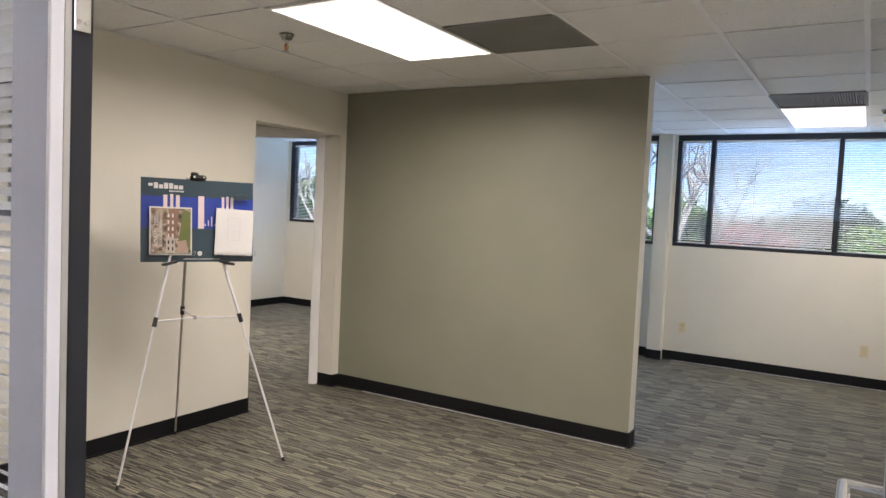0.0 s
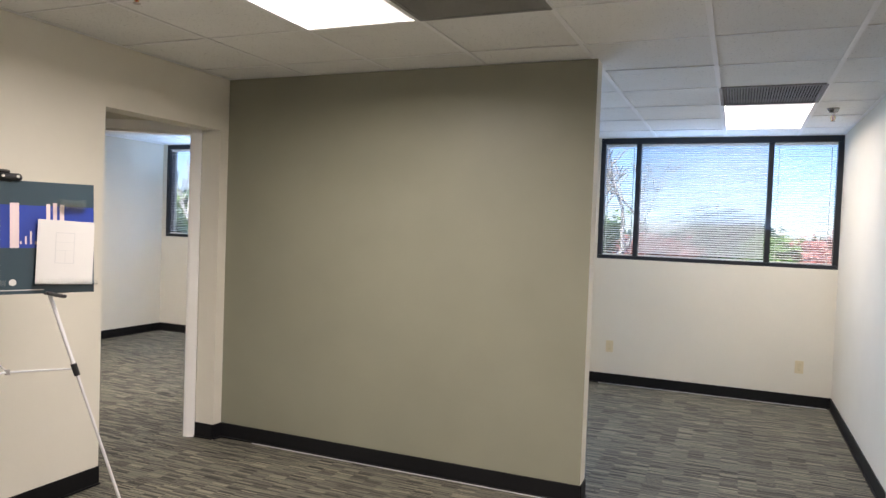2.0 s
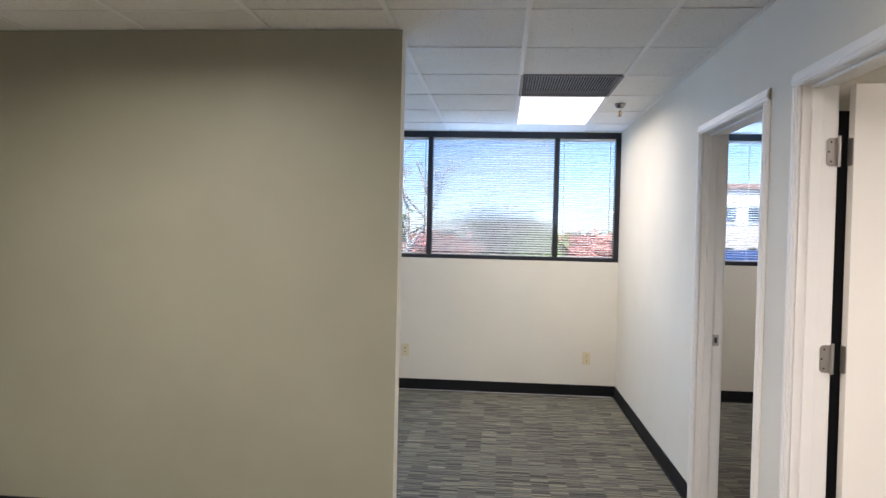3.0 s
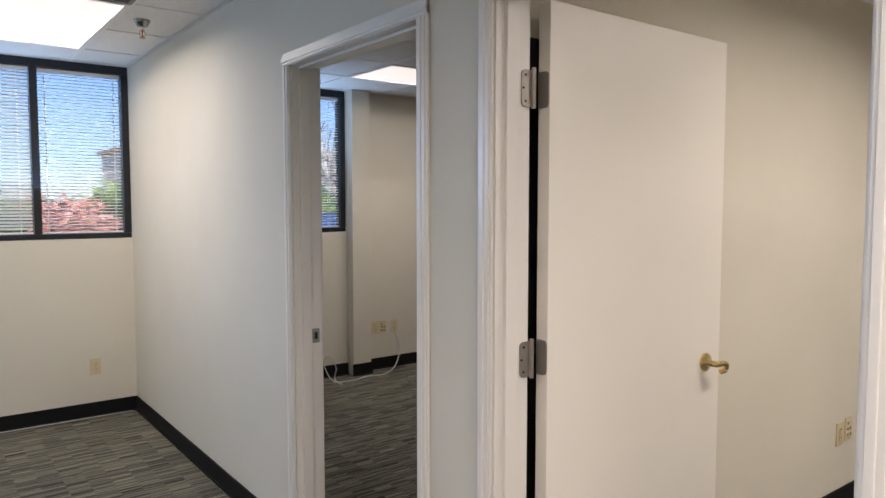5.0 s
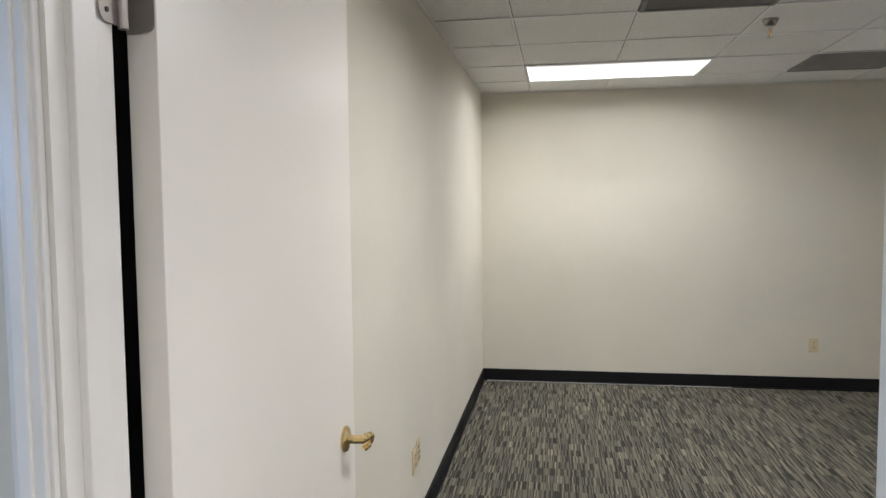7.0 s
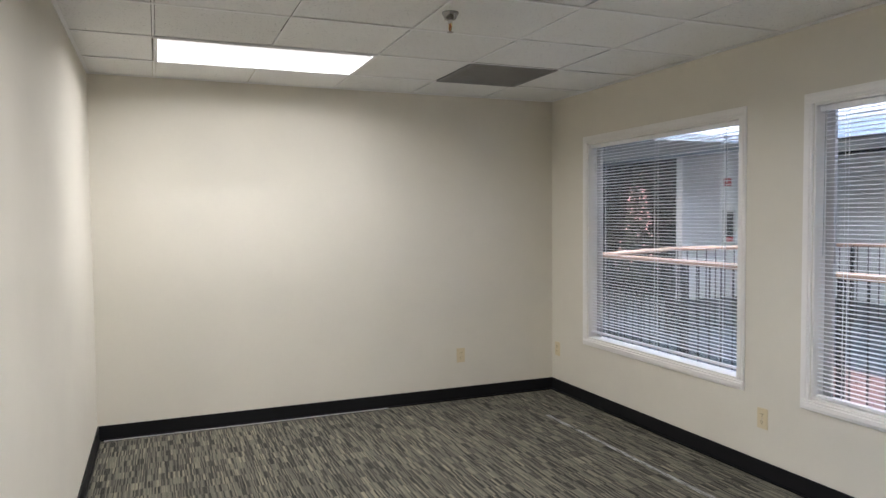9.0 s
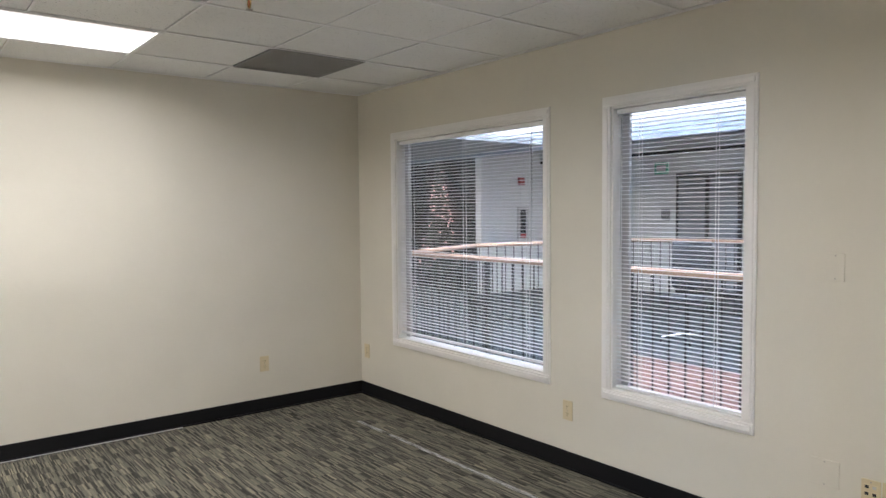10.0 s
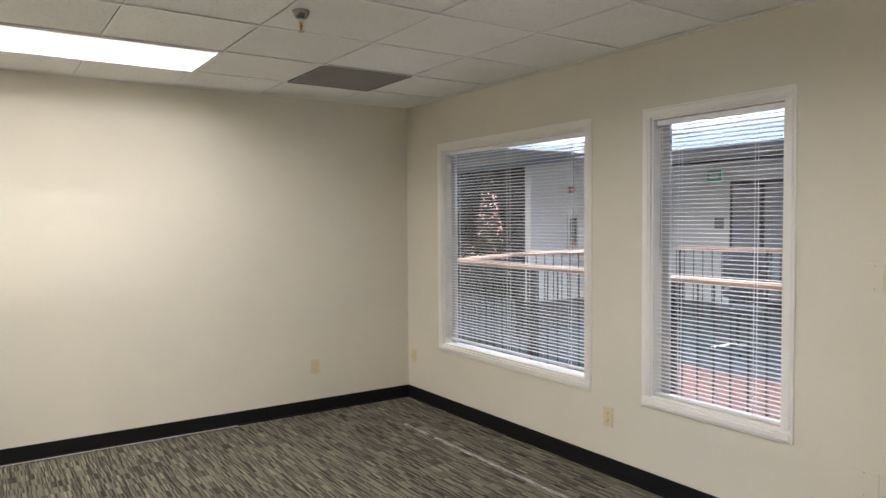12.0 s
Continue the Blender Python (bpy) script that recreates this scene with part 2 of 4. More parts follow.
def ceiling(name, x0, x1, y0, y1, ox, oy, skip, z=H):
    """Lay-in boards on an exposed grid of 0.61 m, whose lines pass through ox, oy. skip: rectangles left open for lights and grilles."""
    bm = bmesh.new()
    P = 0.61
    xs = sorted({x0, x1, *[ox + i * P for i in range(-40, 41) if x0 + 0.02 < ox + i * P < x1 - 0.02]})
    ys = sorted({y0, y1, *[oy + i * P for i in range(-40, 41) if y0 + 0.02 < oy + i * P < y1 - 0.02]})
    open_at = lambda x, y: any(s[0] - 0.01 < x < s[1] + 0.01 and s[2] - 0.01 < y < s[3] + 0.01 for s in skip)
    rnd = random.Random(name)
    for a, b in zip(xs, xs[1:]):
        for c, d in zip(ys, ys[1:]):
            if not open_at((a + b) / 2, (c + d) / 2):
                sag = rnd.uniform(0.0, 0.003)
                box(bm, a + 0.006, b - 0.006, c + 0.0085, d - 0.0085, z + 0.004 + sag, z + 0.02 + sag)
    n = len(bm.faces)
    for x in xs[1:-1]:
        box(bm, x - 0.012, x + 0.012, y0, y1, z, z + 0.003)
    for y in ys[1:-1]:
        for a, b in zip(xs, xs[1:]):
            if not open_at((a + b) / 2, y):
                box(bm, a + 0.012, b - 0.012, y - 0.0055, y + 0.0055, z + 0.002, z + 0.0045)
    for r in ((x0, x0 + 0.02, y0, y1), (x1 - 0.02, x1, y0, y1), (x0 + 0.02, x1 - 0.02, y0, y0 + 0.02), (x0 + 0.02, x1 - 0.02, y1 - 0.02, y1)):
        box(bm, *r, z + 0.0005, z + 0.003)
    bm.faces.ensure_lookup_table()
    for f in bm.faces[n:]:
        f.material_index = 1
    m = len(bm.faces)
    box(bm, x0 - 0.05, x1 + 0.05, y0 - 0.05, y1 + 0.05, z + 0.25, z + 0.3)
    bm.faces.ensure_lookup_table()
    for f in bm.faces[m:]:
        f.material_index = 2
    return tagged(new(name, mesh(name, bm, TILE, TEE, DUCT)), "suspended ceiling of white fissured boards on a metal grid", "ceiling", kind="structure")


def ceiling_light(x0, x1, y0, y1, z=H, power=11.5):
    t = thing("ceiling_light", "lit recessed fluorescent troffer with a prismatic diffuser in a white frame", "light", ((x0 + x1) / 2, (y0 + y1) / 2, z), "ceiling troffers")
    w, d = (x1 - x0) / 2, (y1 - y0) / 2
    bm = bmesh.new()
    e = 0.022
    for r in ((-w, w, -d, -d + e), (-w, w, d - e, d), (-w, -w + e, -d + e, d - e), (w - e, w, -d + e, d - e)):
        box(bm, *r, -0.004, 0.06)
    part("frame", bm, TEE, t)
    lens = part("diffuser", boxed(-w + e + 0.002, w - e - 0.002, -d + e + 0.002, d - e - 0.002, 0.004, 0.008), LAMP, t, "glowing acrylic diffuser")
    part("housing", boxed(-w, w, -d, d, 0.062, 0.09), TEE, t)
    lens.visible_shadow = False
    tubes = bpy.data.lights.new("tubes", "AREA")
    tubes.shape, tubes.size, tubes.size_y, tubes.energy, tubes.spread = "RECTANGLE", 2 * (w - e), 2 * (d - e), power, radians(166)
    tubes.color = (1.0, 0.925, 0.83)
    lamp = new("tubes", tubes)
    lamp.parent = t
    lamp.location = (0, 0, 0.0095)
    return t


def grille(x0, x1, y0, y1, slats, along, label, z=H):
    t = thing("ceiling_vent", label, "vent", ((x0 + x1) / 2, (y0 + y1) / 2, z))
    w, d = (x1 - x0) / 2, (y1 - y0) / 2
    bm = bmesh.new()
    e = 0.02
    for r in ((-w, w, -d, -d + e), (-w, w, d - e, d), (-w, -w + e, -d + e, d - e), (w - e, w, -d + e, d - e)):
        box(bm, *r, -0.003, 0.03)
    part("frame", bm, TEE if along == "x" else SHADOW, t)
    part("backing", boxed(-w, w, -d, d, 0.03, 0.04), DUCT, t)
    if along == "flat":
        part("perforated_panel", boxed(-w + e, w - e, -d + e, d - e, -0.001, 0.003, bevel=0.001), PERF, t, "grey perforated metal panel")
        return t
    bm = bmesh.new()
    if along == "x":
        box(bm, -w + e, w - e, -0.0035, 0.0035, 0.0, 0.012)
    else:
        box(bm, -0.0035, 0.0035, -d + e, d - e, 0.0, 0.012)
    me = mesh("slat", bm, SHADOW)
    n = slats
    for i in range(n):
        s = new("slat", me)
        s.parent = t
        u = (i + 0.5) / n * 2 - 1
        s.location = (0, u * (d - e), 0.004) if along == "x" else (u * (w - e), 0, 0.004)
        s.rotation_euler = (0.6, 0, 0) if along == "x" else (0, 0.6, 0)
    return t


# ---- structure ----
WT = 2.72  # top of the walls, above the ceilings
floor = solid("floor", boxed(-7.55, 5.64, 0.41, 7.95, -0.12, 0.0), CARPET, "grey and black striped loop-pile carpet", "floor", "structure")
wall("wall_grey", "x", -3.68, -1.22, 4.6, 4.722, H, [], CREAM, "grey-green painted partition ending short of the room", (GREY, 4.6))
wall("wall_west", "y", 0.52, 4.722, -3.83, -3.68, WT, [(3.605, 4.522, 0, 2.075), (1.03, 2.065, 1.375, 2.06)], CREAM, "cream painted wall with an open doorway")
wall("wall_east", "y", 0.64, 7.8, 0.335, 0.455, WT, [(3.025, 3.955, 0, 2.045), (4.285, 5.19, 0, 2.045)], CREAM, "cream painted wall with two doorways")
WIN = [(-7.36, -4.7), (-4.1, -1.95), (-1.77, 0.334), (0.456, 2.05)]
wall("wall_north", "x", -7.55, 5.64, 7.8, 7.98, WT, [(a, b, 1.235, 2.418) for a, b in WIN], CREAM, "cream painted outer wall with a band of windows")
wall("wall_between_offices", "x", 0.455, 5.52, 4.016, 4.136, WT, [], CREAM, "cream painted wall between two offices")
wall("wall_office_end", "y", 0.414, 7.8, 5.52, 5.64, WT, [], CREAM, "cream painted end wall of the office")
wall("wall_south", "x", 0.455, 5.52, 0.414, 0.534, WT, [(3.47, 4.992, 0.517, 2.026), (2.237, 2.986, 0.517, 2.026)], CREAM, "cream painted wall with two interior windows")
wall("wall_entrance", "x", -3.68, 0.455, 0.52, 0.64, WT, [(-2.6, 0.16, 0.0, 2.25)], CREAM, "cream painted wall round the glazed entrance")
wall("wall_far_west", "y", 0.52, 7.8, -7.55, -7.42, WT, [], CREAM, "cream painted wall of the corner office")
wall("wall_far_south", "x", -7.55, -3.83, 0.52, 0.64, WT, [], CREAM, "cream painted back wall of the corner office")
wall("wall_back_room", "y", 4.722, 7.8, -3.83, -3.68, WT, [], CREAM, "cream painted wall beside the window alcove")

RX, RY = -1.25, 3.10
ceiling("ceiling", -3.68, 0.335, 0.64, 7.8, RX, RY, [(-2.47, -1.86, 2.49, 3.71), (-1.86, -1.25, 3.10, 3.71), (-0.64, -0.03, 5.54, 7.37), (-0.64, -0.03, 1.27, 2.49)])
ceiling("ceiling_office", 0.455, 5.52, 0.534, 4.016, 4.39, 2.39, [(4.39, 5.0, 2.39, 3.61), (4.39, 5.0, 1.17, 1.78), (1.34, 3.17, 2.39, 3.0)])
ceiling("ceiling_side_office", 0.455, 5.52, 4.136, 7.8, 1.74, 7.22, [(1.74, 2.96, 6.61, 7.22)])
ceiling("ceiling_corner_office", -7.42, -3.83, 0.64, 7.8, -5.5, 3.0, [(-6.11, -5.5, 4.83, 6.05), (-6.11, -5.5, 1.78, 3.0)])
ceiling_light(-2.47, -1.86, 2.49, 3.71)
ceiling_light(-0.64, -0.03, 6.15, 7.37, power=8.0)
ceiling_light(4.39, 5.0, 2.39, 3.61, power=8.8)
ceiling_light(1.74, 2.96, 6.61, 7.22, power=6.5)
# two unseen troffers, added to brighten the corner office through its openings
ceiling_light(-6.11, -5.5, 4.83, 6.05, power=15.0)
ceiling_light(-6.11, -5.5, 1.78, 3.0)
# unseen hall troffer, added to fill light near the entrance
ceiling_light(-0.64, -0.03, 1.27, 2.49)
ceiling_light(1.34, 2.56, 2.39, 3.0, power=11.5)
grille(2.56, 3.17, 2.39, 3.0, 34, "y", "grey louvred air grille beside a troffer")
grille(-1.86, -1.25, 3.10, 3.71, 0, "flat", "dark grey perforated return air grille in the ceiling")
grille(4.39, 5.0, 1.17, 1.78, 0, "flat", "grey perforated return air panel in the ceiling")
grille(-0.64, -0.03, 5.54, 6.15, 34, "y", "grey louvred air grille with a white frame beside a troffer")

for a in (("y", 0.64, 3.605, -3.68, 1), ("x", -3.672, -1.22, 4.6, -1), ("y", 4.522, 4.592, -3.68, 1), ("x", -3.83, -3.68, 4.522, -1), ("y", 4.6, 4.722, -1.22, 1),
          ("x", -3.68, -1.22, 4.722, 1), ("x", -3.68, 0.327, 7.8, -1), ("y", 5.236, 7.8, 0.335, -1), ("y", 4.003, 4.237, 0.335, -1), ("y", 0.64, 2.995, 0.335, -1),
          ("x", 0.463, 5.52, 4.016, -1), ("y", 0.534, 4.008, 5.52, -1), ("x", 0.455, 5.512, 0.534, 1), ("x", 0.463, 5.52, 7.8, -1), ("x", 0.463, 5.52, 4.136, 1),
          ("y", 0.64, 7.792, -7.42, 1), ("x", -7.42, -3.83, 7.8, -1), ("y", 0.534, 2.99, 0.455, 1)):
    skirting(*a)

# ---- windows and blinds ----


def slat_mesh(w, depth=0.025):
    """One crowned metal slat, w long along x."""
    bm = bmesh.new()
    rows = []
    for s in (0.0, 0.0006):
        rows.append([[bm.verts.new((x, (i / 3 - 0.5) * depth, 0.0022 * (1 - (2 * i / 3 - 1) ** 2) + s)) for i in range(4)] for x in (-w / 2, w / 2)])
    for i in range(3):
        for k in (0, 1):
            bm.faces.new((rows[k][0][i], rows[k][0][i + 1], rows[k][1][i + 1], rows[k][1][i]))
    for e in (0, 3):
        bm.faces.new((rows[0][0][e], rows[0][1][e], rows[1][1][e], rows[1][0][e]))
    return mesh("slat", bm, SLAT)


def blind(x0, x1, y, z0, z1, tilt, inner, cords, wand=None, group="window blinds"):
    """A horizontal blind between x0 and x1 from its head rail at z1 to its bottom rail at z0. inner: the side that faces the room."""
    t = thing("window_blind", "white horizontal slatted blind lowered with its slats open", "blind", ((x0 + x1) / 2, y, z1), group)
    w, h = x1 - x0, z1 - z0
    part("head_rail", boxed(-w / 2, w / 2, -0.014, 0.014, -0.026, 0.0, bevel=0.002), SLAT, t)
    part("bottom_rail", boxed(-w / 2, w / 2, -0.012, 0.012, -h, -h + 0.014, bevel=0.003), SLAT, t)
    me = slat_mesh(w - 0.004)
    n = int((h - 0.05) / 0.0215)
    rnd = random.Random(int(x0 * 100))
    for i in range(n):
        s = new("slat", me)
        s.parent = t
        s.location = (rnd.uniform(-0.001, 0.001), 0, -0.04 - i * 0.0215)
        s.rotation_euler = (radians(tilt + rnd.uniform(-1.5, 1.5)), rnd.uniform(-0.001, 0.001), 0)
    for u in cords:
        bm = bmesh.new()
        for d in (-0.0135, 0.0135):
            box(bm, u * w - 0.0016, u * w + 0.0016, d - 0.0006, d + 0.0006, -h + 0.01, -0.02)
        part("ladder_cord", bm, SLAT, t)
    if wand is not None:
        part("tilt_wand", rod(bmesh.new(), (wand * w, 0.024 * inner, -0.03), (wand * w, 0.03 * inner, -0.75), 0.004, 6), GLASS, t, "clear plastic tilt wand")
    return t


def outer_window(name, x0, x1, mullions, tilts):
    """A strip window in the outer wall: dark metal frame, mullions, panes and a blind in each bay."""
    z0, z1 = 1.235, 2.418
    t = thing(name, "dark bronze framed strip window with blinds", "window", ((x0 + x1) / 2, 7.8, z0), kind="structure")
    at = Vector(t.location)

    def piece(nm, m, *r, bevel=0.003):
        return part(nm, boxed(*[v - at[i // 2] for i, v in enumerate(r)], bevel=bevel), m, t)

    e = 0.045
    piece("bottom_frame", BRONZE, x0, x1, 7.808, 7.90, z0 + 0.001, z0 + 0.035)
    piece("top_frame", BRONZE, x0, x1, 7.808, 7.90, z1 - 0.055, z1 - 0.001)
    edges = [x0, *mullions, x1]
    for i, x in enumerate(edges):
        a = x if i == 0 else x - e if i == len(edges) - 1 else x - e / 2
        piece("mullion", BRONZE, a, a + e, 7.806, 7.898, z0 + 0.036, z1 - 0.056)
    for i, (a, b) in enumerate(zip(edges, edges[1:])):
        p = piece("pane", TINTED, a + e / 2, b - e / 2, 7.884, 7.888, z0 + 0.03, z1 - 0.05, bevel=0)
        p.visible_shadow = False
        m = e if i == 0 else e / 2
        k = e if i == len(edges) - 2 else e / 2
        w = b - a
        blind(a + m + 0.004, b - k - 0.004, 7.846, z0 + 0.038, z1 - 0.058, tilts[i], -1, (-0.42, 0.42) if w < 1.0 else (-0.44, -0.15, 0.15, 0.44))
    return t


def daylight(x, width, height, z, power, aim):
    """Sky light that the open slats throw into the room from a window's opening."""
    day = bpy.data.lights.new("daylight", "AREA")
    day.shape, day.size, day.size_y, day.energy, day.color = "RECTANGLE", width, height, power, (0.38, 0.63, 1.0)
    day.spread = radians(130)
    new("daylight", day).matrix_world = look((x, 7.765, z), (x + aim[0], 7.765 + aim[1], z + aim[2]))


outer_window("window_1", -1.77, 0.334, (-1.408, -0.241), (18, 36, 18))
outer_window("window_2", -4.1, -1.95, (-3.0,), (6, 6))
outer_window("window_3", 0.456, 2.05, (), (15,))
outer_window("window_4", -7.36, -4.7, (-6.0,), (6, 6))
daylight(-0.72, 1.3, 0.08, 1.57, 1.3, (0, 0, 1))
daylight(-3.15, 1.7, 1.0, 1.83, 13.0, (0.35, -1, -0.35))
daylight(1.25, 1.0, 0.08, 1.57, 2.0, (0, 0, 1))
daylight(-6.0, 1.6, 0.08, 1.57, 6.0, (0, 0, 1))
# piers beside the windows
solid("pier", boxed(-1.95, -1.80, 7.7, 7.797, 0.0, H, bevel=0.004), CREAM, "narrow cream painted pier between two windows", "pier", "structure")
solid("pier", boxed(2.055, 2.23, 7.7, 7.797, 0.0, H, bevel=0.004), CREAM, "narrow cream painted pier beside the window", "pier", "structure")
skirting("x", -1.958, -1.79, 7.7, -1)
skirting("x", 2.047, 2.238, 7.7, -1)


def inner_window(name, x0, x1, wand):
    """An interior window in the south wall with a white picture-frame casing, glass and a blind."""
    z0, z1, y = 0.517, 2.026, 0.534
    t = thing(name, "interior window in a white moulded casing", "window", ((x0 + x1) / 2, y, z0), kind="structure")
    at = Vector(t.location)
    w = 0.052
    for r, nm in (((x0 - w, x1 + w, z1, z1 + w), "head_casing"), ((x0 - w, x1 + w, z0 - w, z0), "sill_casing"), ((x0 - w, x0, z0, z1), "side_casing"), ((x1, x1 + w, z0, z1), "side_casing")):
        bm = boxed(r[0] - at[0], r[1] - at[0], 0.0, 0.012, r[2] - at[2], r[3] - at[2], bevel=0.003)
        c = 0.012
        box(bm, r[0] + c - at[0], r[1] - c - at[0], 0.002, 0.018, r[2] + c - at[2], r[3] - c - at[2], bevel=0.004)
        part(nm, bm, TRIM, t)
    for r in ((x0, x1, z0, z0 + 0.012), (x0, x1, z1 - 0.012, z1), (x0, x0 + 0.012, z0 + 0.012, z1 - 0.012), (x1 - 0.012, x1, z0 + 0.012, z1 - 0.012)):
        part("lining", boxed(r[0] - at[0], r[1] - at[0], -0.118, -0.002, r[2] - at[2], r[3] - at[2]), TRIM, t)
    p = part("pane", boxed(x0 + 0.013 - at[0], x1 - 0.013 - at[0], -0.10, -0.096, 0.013, z1 - z0 - 0.013), GLASS, t)
    p.visible_shadow = False
    bm = boxed(x1 - 0.06 - at[0], x1 - 0.013 - at[0], -0.095, -0.075, 0.014, z1 - z0 - 0.014, bevel=0.002)
    part("glazing_stile", bm, ALU, t, "grey metal glazing stile")
    blind(x0 + 0.018, x1 - 0.018, 0.50, z0 + 0.05 if x1 > 4 else z0 + 0.016, z1 - 0.016, 1.5 if x1 > 4 else 0, 1, (-0.4, 0.0, 0.4) if x1 > 4 else (-0.3, 0.3), wand, "interior window blinds")
    return t


inner_window("window_5", 3.47, 4.992, -0.44)
inner_window("window_6", 2.237, 2.986, 0.44)

# dark-framed interior window in the west wall
wf = thing("window_7", "interior window in a deep black metal frame", "window", (-3.68, 1.547, 1.72), kind="structure")
for nm, r in (("frame_head", (-0.15, 0.022, -0.53, 0.53, 0.31, 0.352)), ("frame_sill", (-0.15, 0.022, -0.53, 0.53, -0.352, -0.31)), ("frame_side", (-0.15, 0.022, 0.49, 0.53, -0.31, 0.31)), ("frame_side", (-0.15, 0.022, -0.53, -0.49, -0.31, 0.31))):
    part(nm, boxed(*r, bevel=0.004), BRONZE, wf)
for r in ((-0.09, -0.05, 0.455, 0.49, -0.31, 0.31), (-0.09, -0.05, -0.49, -0.455, -0.31, 0.31), (-0.09, -0.05, -0.455, 0.455, 0.28, 0.31), (-0.09, -0.05, -0.455, 0.455, -0.31, -0.28)):
    part("glazing_bead", boxed(*r, bevel=0.003), BRONZE, wf)
part("pane", boxed(-0.073, -0.069, -0.456, 0.456, -0.281, 0.281), GLASS, wf).visible_shadow = False

# ---- doorways ----


def moulding(bm, axis, r, d, side):
    """A stepped casing over the rectangle r = (a0, a1, z0, z1) on a wall face at d."""
    for inset, proud in ((0.0, 0.010), (0.007, 0.015), (0.022, 0.019)):
        lo, hi = sorted((d, d + proud * side))
        upright = r[3] - r[2] > r[1] - r[0]
        a0, a1, z0, z1 = (r[0] + inset, r[1] - inset * 0.6, r[2], r[3]) if upright else (r[0], r[1], r[2] + inset * 0.6, r[3] - inset)
        if axis == "y":
            box(bm, lo, hi, a0, a1, z0, z1, bevel=0.002)
        else:
            box(bm, a0, a1, lo, hi, z0, z1, bevel=0.002)
    return bm


def door_frame(name, y0, y1, label):
    """White lining and moulded casings of a doorway in the east wall."""
    t = thing(name, label, "door frame", (0.395, (y0 + y1) / 2, 0), kind="structure")
    oy = t.location.y
    w, z = 0.047, 2.03
    for d, side in ((0.335 - 0.395, -1), (0.455 - 0.395, 1)):
        part("side_casing", moulding(bmesh.new(), "y", (y0 - w - oy, y0 + 0.006 - oy, 0, z), d, side), TRIM, t)
        part("side_casing", moulding(bmesh.new(), "y", (y1 - 0.006 - oy, y1 + w - oy, 0, z), d, side), TRIM, t)
        part("head_casing", moulding(bmesh.new(), "y", (y0 - w - oy, y1 + w - oy, z, z + 0.052), d, side), TRIM, t)
    for r in ((y0 + 0.001, y0 + 0.012, 0, 2.03), (y1 - 0.012, y1 - 0.001, 0, 2.03), (y0 + 0.012, y1 - 0.012, 2.03, 2.044)):
        part("lining", boxed(-0.059, 0.059, r[0] - oy, r[1] - oy, r[2], r[3]), TRIM, t)
    for r in ((y0 + 0.012, y0 + 0.024, 0, 2.018), (y1 - 0.024, y1 - 0.012, 0, 2.018), (y0 + 0.012, y1 - 0.012, 2.018, 2.029)):
        part("door_stop", boxed(-0.03, 0.012, r[0] - oy, r[1] - oy, r[2], r[3], bevel=0.002), TRIM, t)
    return t


f1 = door_frame("door_frame_1", 4.285, 5.19, "white painted doorway with moulded casing and no door in sight")
part("strike_plate", boxed(0.018, 0.05, 0.4375, 0.4405, 0.895, 0.955, bevel=0.001), STEEL, f1, "small metal strike plate")
part("strike_hole", boxed(0.027, 0.041, 0.4365, 0.4378, 0.91, 0.94), BLACK, f1, "dark latch hole")
f2 = door_frame("door_frame_2", 3.025, 3.955, "white painted doorway with moulded casing")
# black strip that paints the deep shade of the slot behind the door
part("slot_shade_strip", boxed(0.081, 0.2, 0.518, 0.5235, 0.1, 1.95), BLACK, f2, "black strip standing in for shade behind the hinged edge")



def hinge_leaf(u0, u1, z0, z1, r, outer, place):
    """A thin hinge leaf with two rounded corners on its outer edge (0 low, 1 high u). place: maps (u, depth, z) to the door's axes."""
    bm = bmesh.new()
    c = []
    for cz, a0 in ((z0 + r, 270), (z1 - r, 0)):
        for k in range(6):
            a = radians(a0 + 18 * k)
            du = r * math.cos(a)
            c.append((u1 - r + du if outer else u0 + r - du, cz + r * math.sin(a)))
    c += [(u0, z1), (u0, z0)] if outer else [(u1, z1), (u1, z0)]
    lo = [bm.verts.new(place(u, 0.0, z)) for u, z in c]
    hi = [bm.verts.new(place(u, 0.0026, z)) for u, z in c]
    bm.faces.new(lo)
    bm.faces.new(hi[::-1])
    for i in range(len(c)):
        j = (i + 1) % len(c)
        bm.faces.new((lo[i], lo[j], hi[j], hi[i]))
    return bm


# the open door
dr = thing("door_1", "white flush door standing open on three steel hinges", "door", (0.465, 3.93, 0), kind="structure")
part("leaf", boxed(0.04, 0.908, -0.018, 0.026, 0.008, 2.031, bevel=0.0015), DOOR, dr)
for z in (0.22, 0.994, 1.741):
    hg = part("hinge", rod(bmesh.new(), (0.0, 0.004, z - 0.004), (0.0, 0.004, z + 0.106), 0.0065, 12), STEEL, dr, "brushed steel butt hinge")
    part("hinge_plate", hinge_leaf(-0.04, -0.004, z, z + 0.1, 0.014, 0, lambda u, d, w: (u, 0.009 + d, w)), STEEL, hg)
    part("hinge_plate", hinge_leaf(-0.017, 0.024, z, z + 0.1, 0.014, 0, lambda u, d, w: (0.0372 + d, u, w)), STEEL, hg)
    bm = bmesh.new()
    for dz in (0.015, 0.05, 0.085):
        rod(bm, (-0.034 if dz == 0.05 else -0.026, 0.0095, z + dz), (-0.034 if dz == 0.05 else -0.026, 0.0075, z + dz), 0.0035, 8)
    part("screw", bm, BLACK, hg)
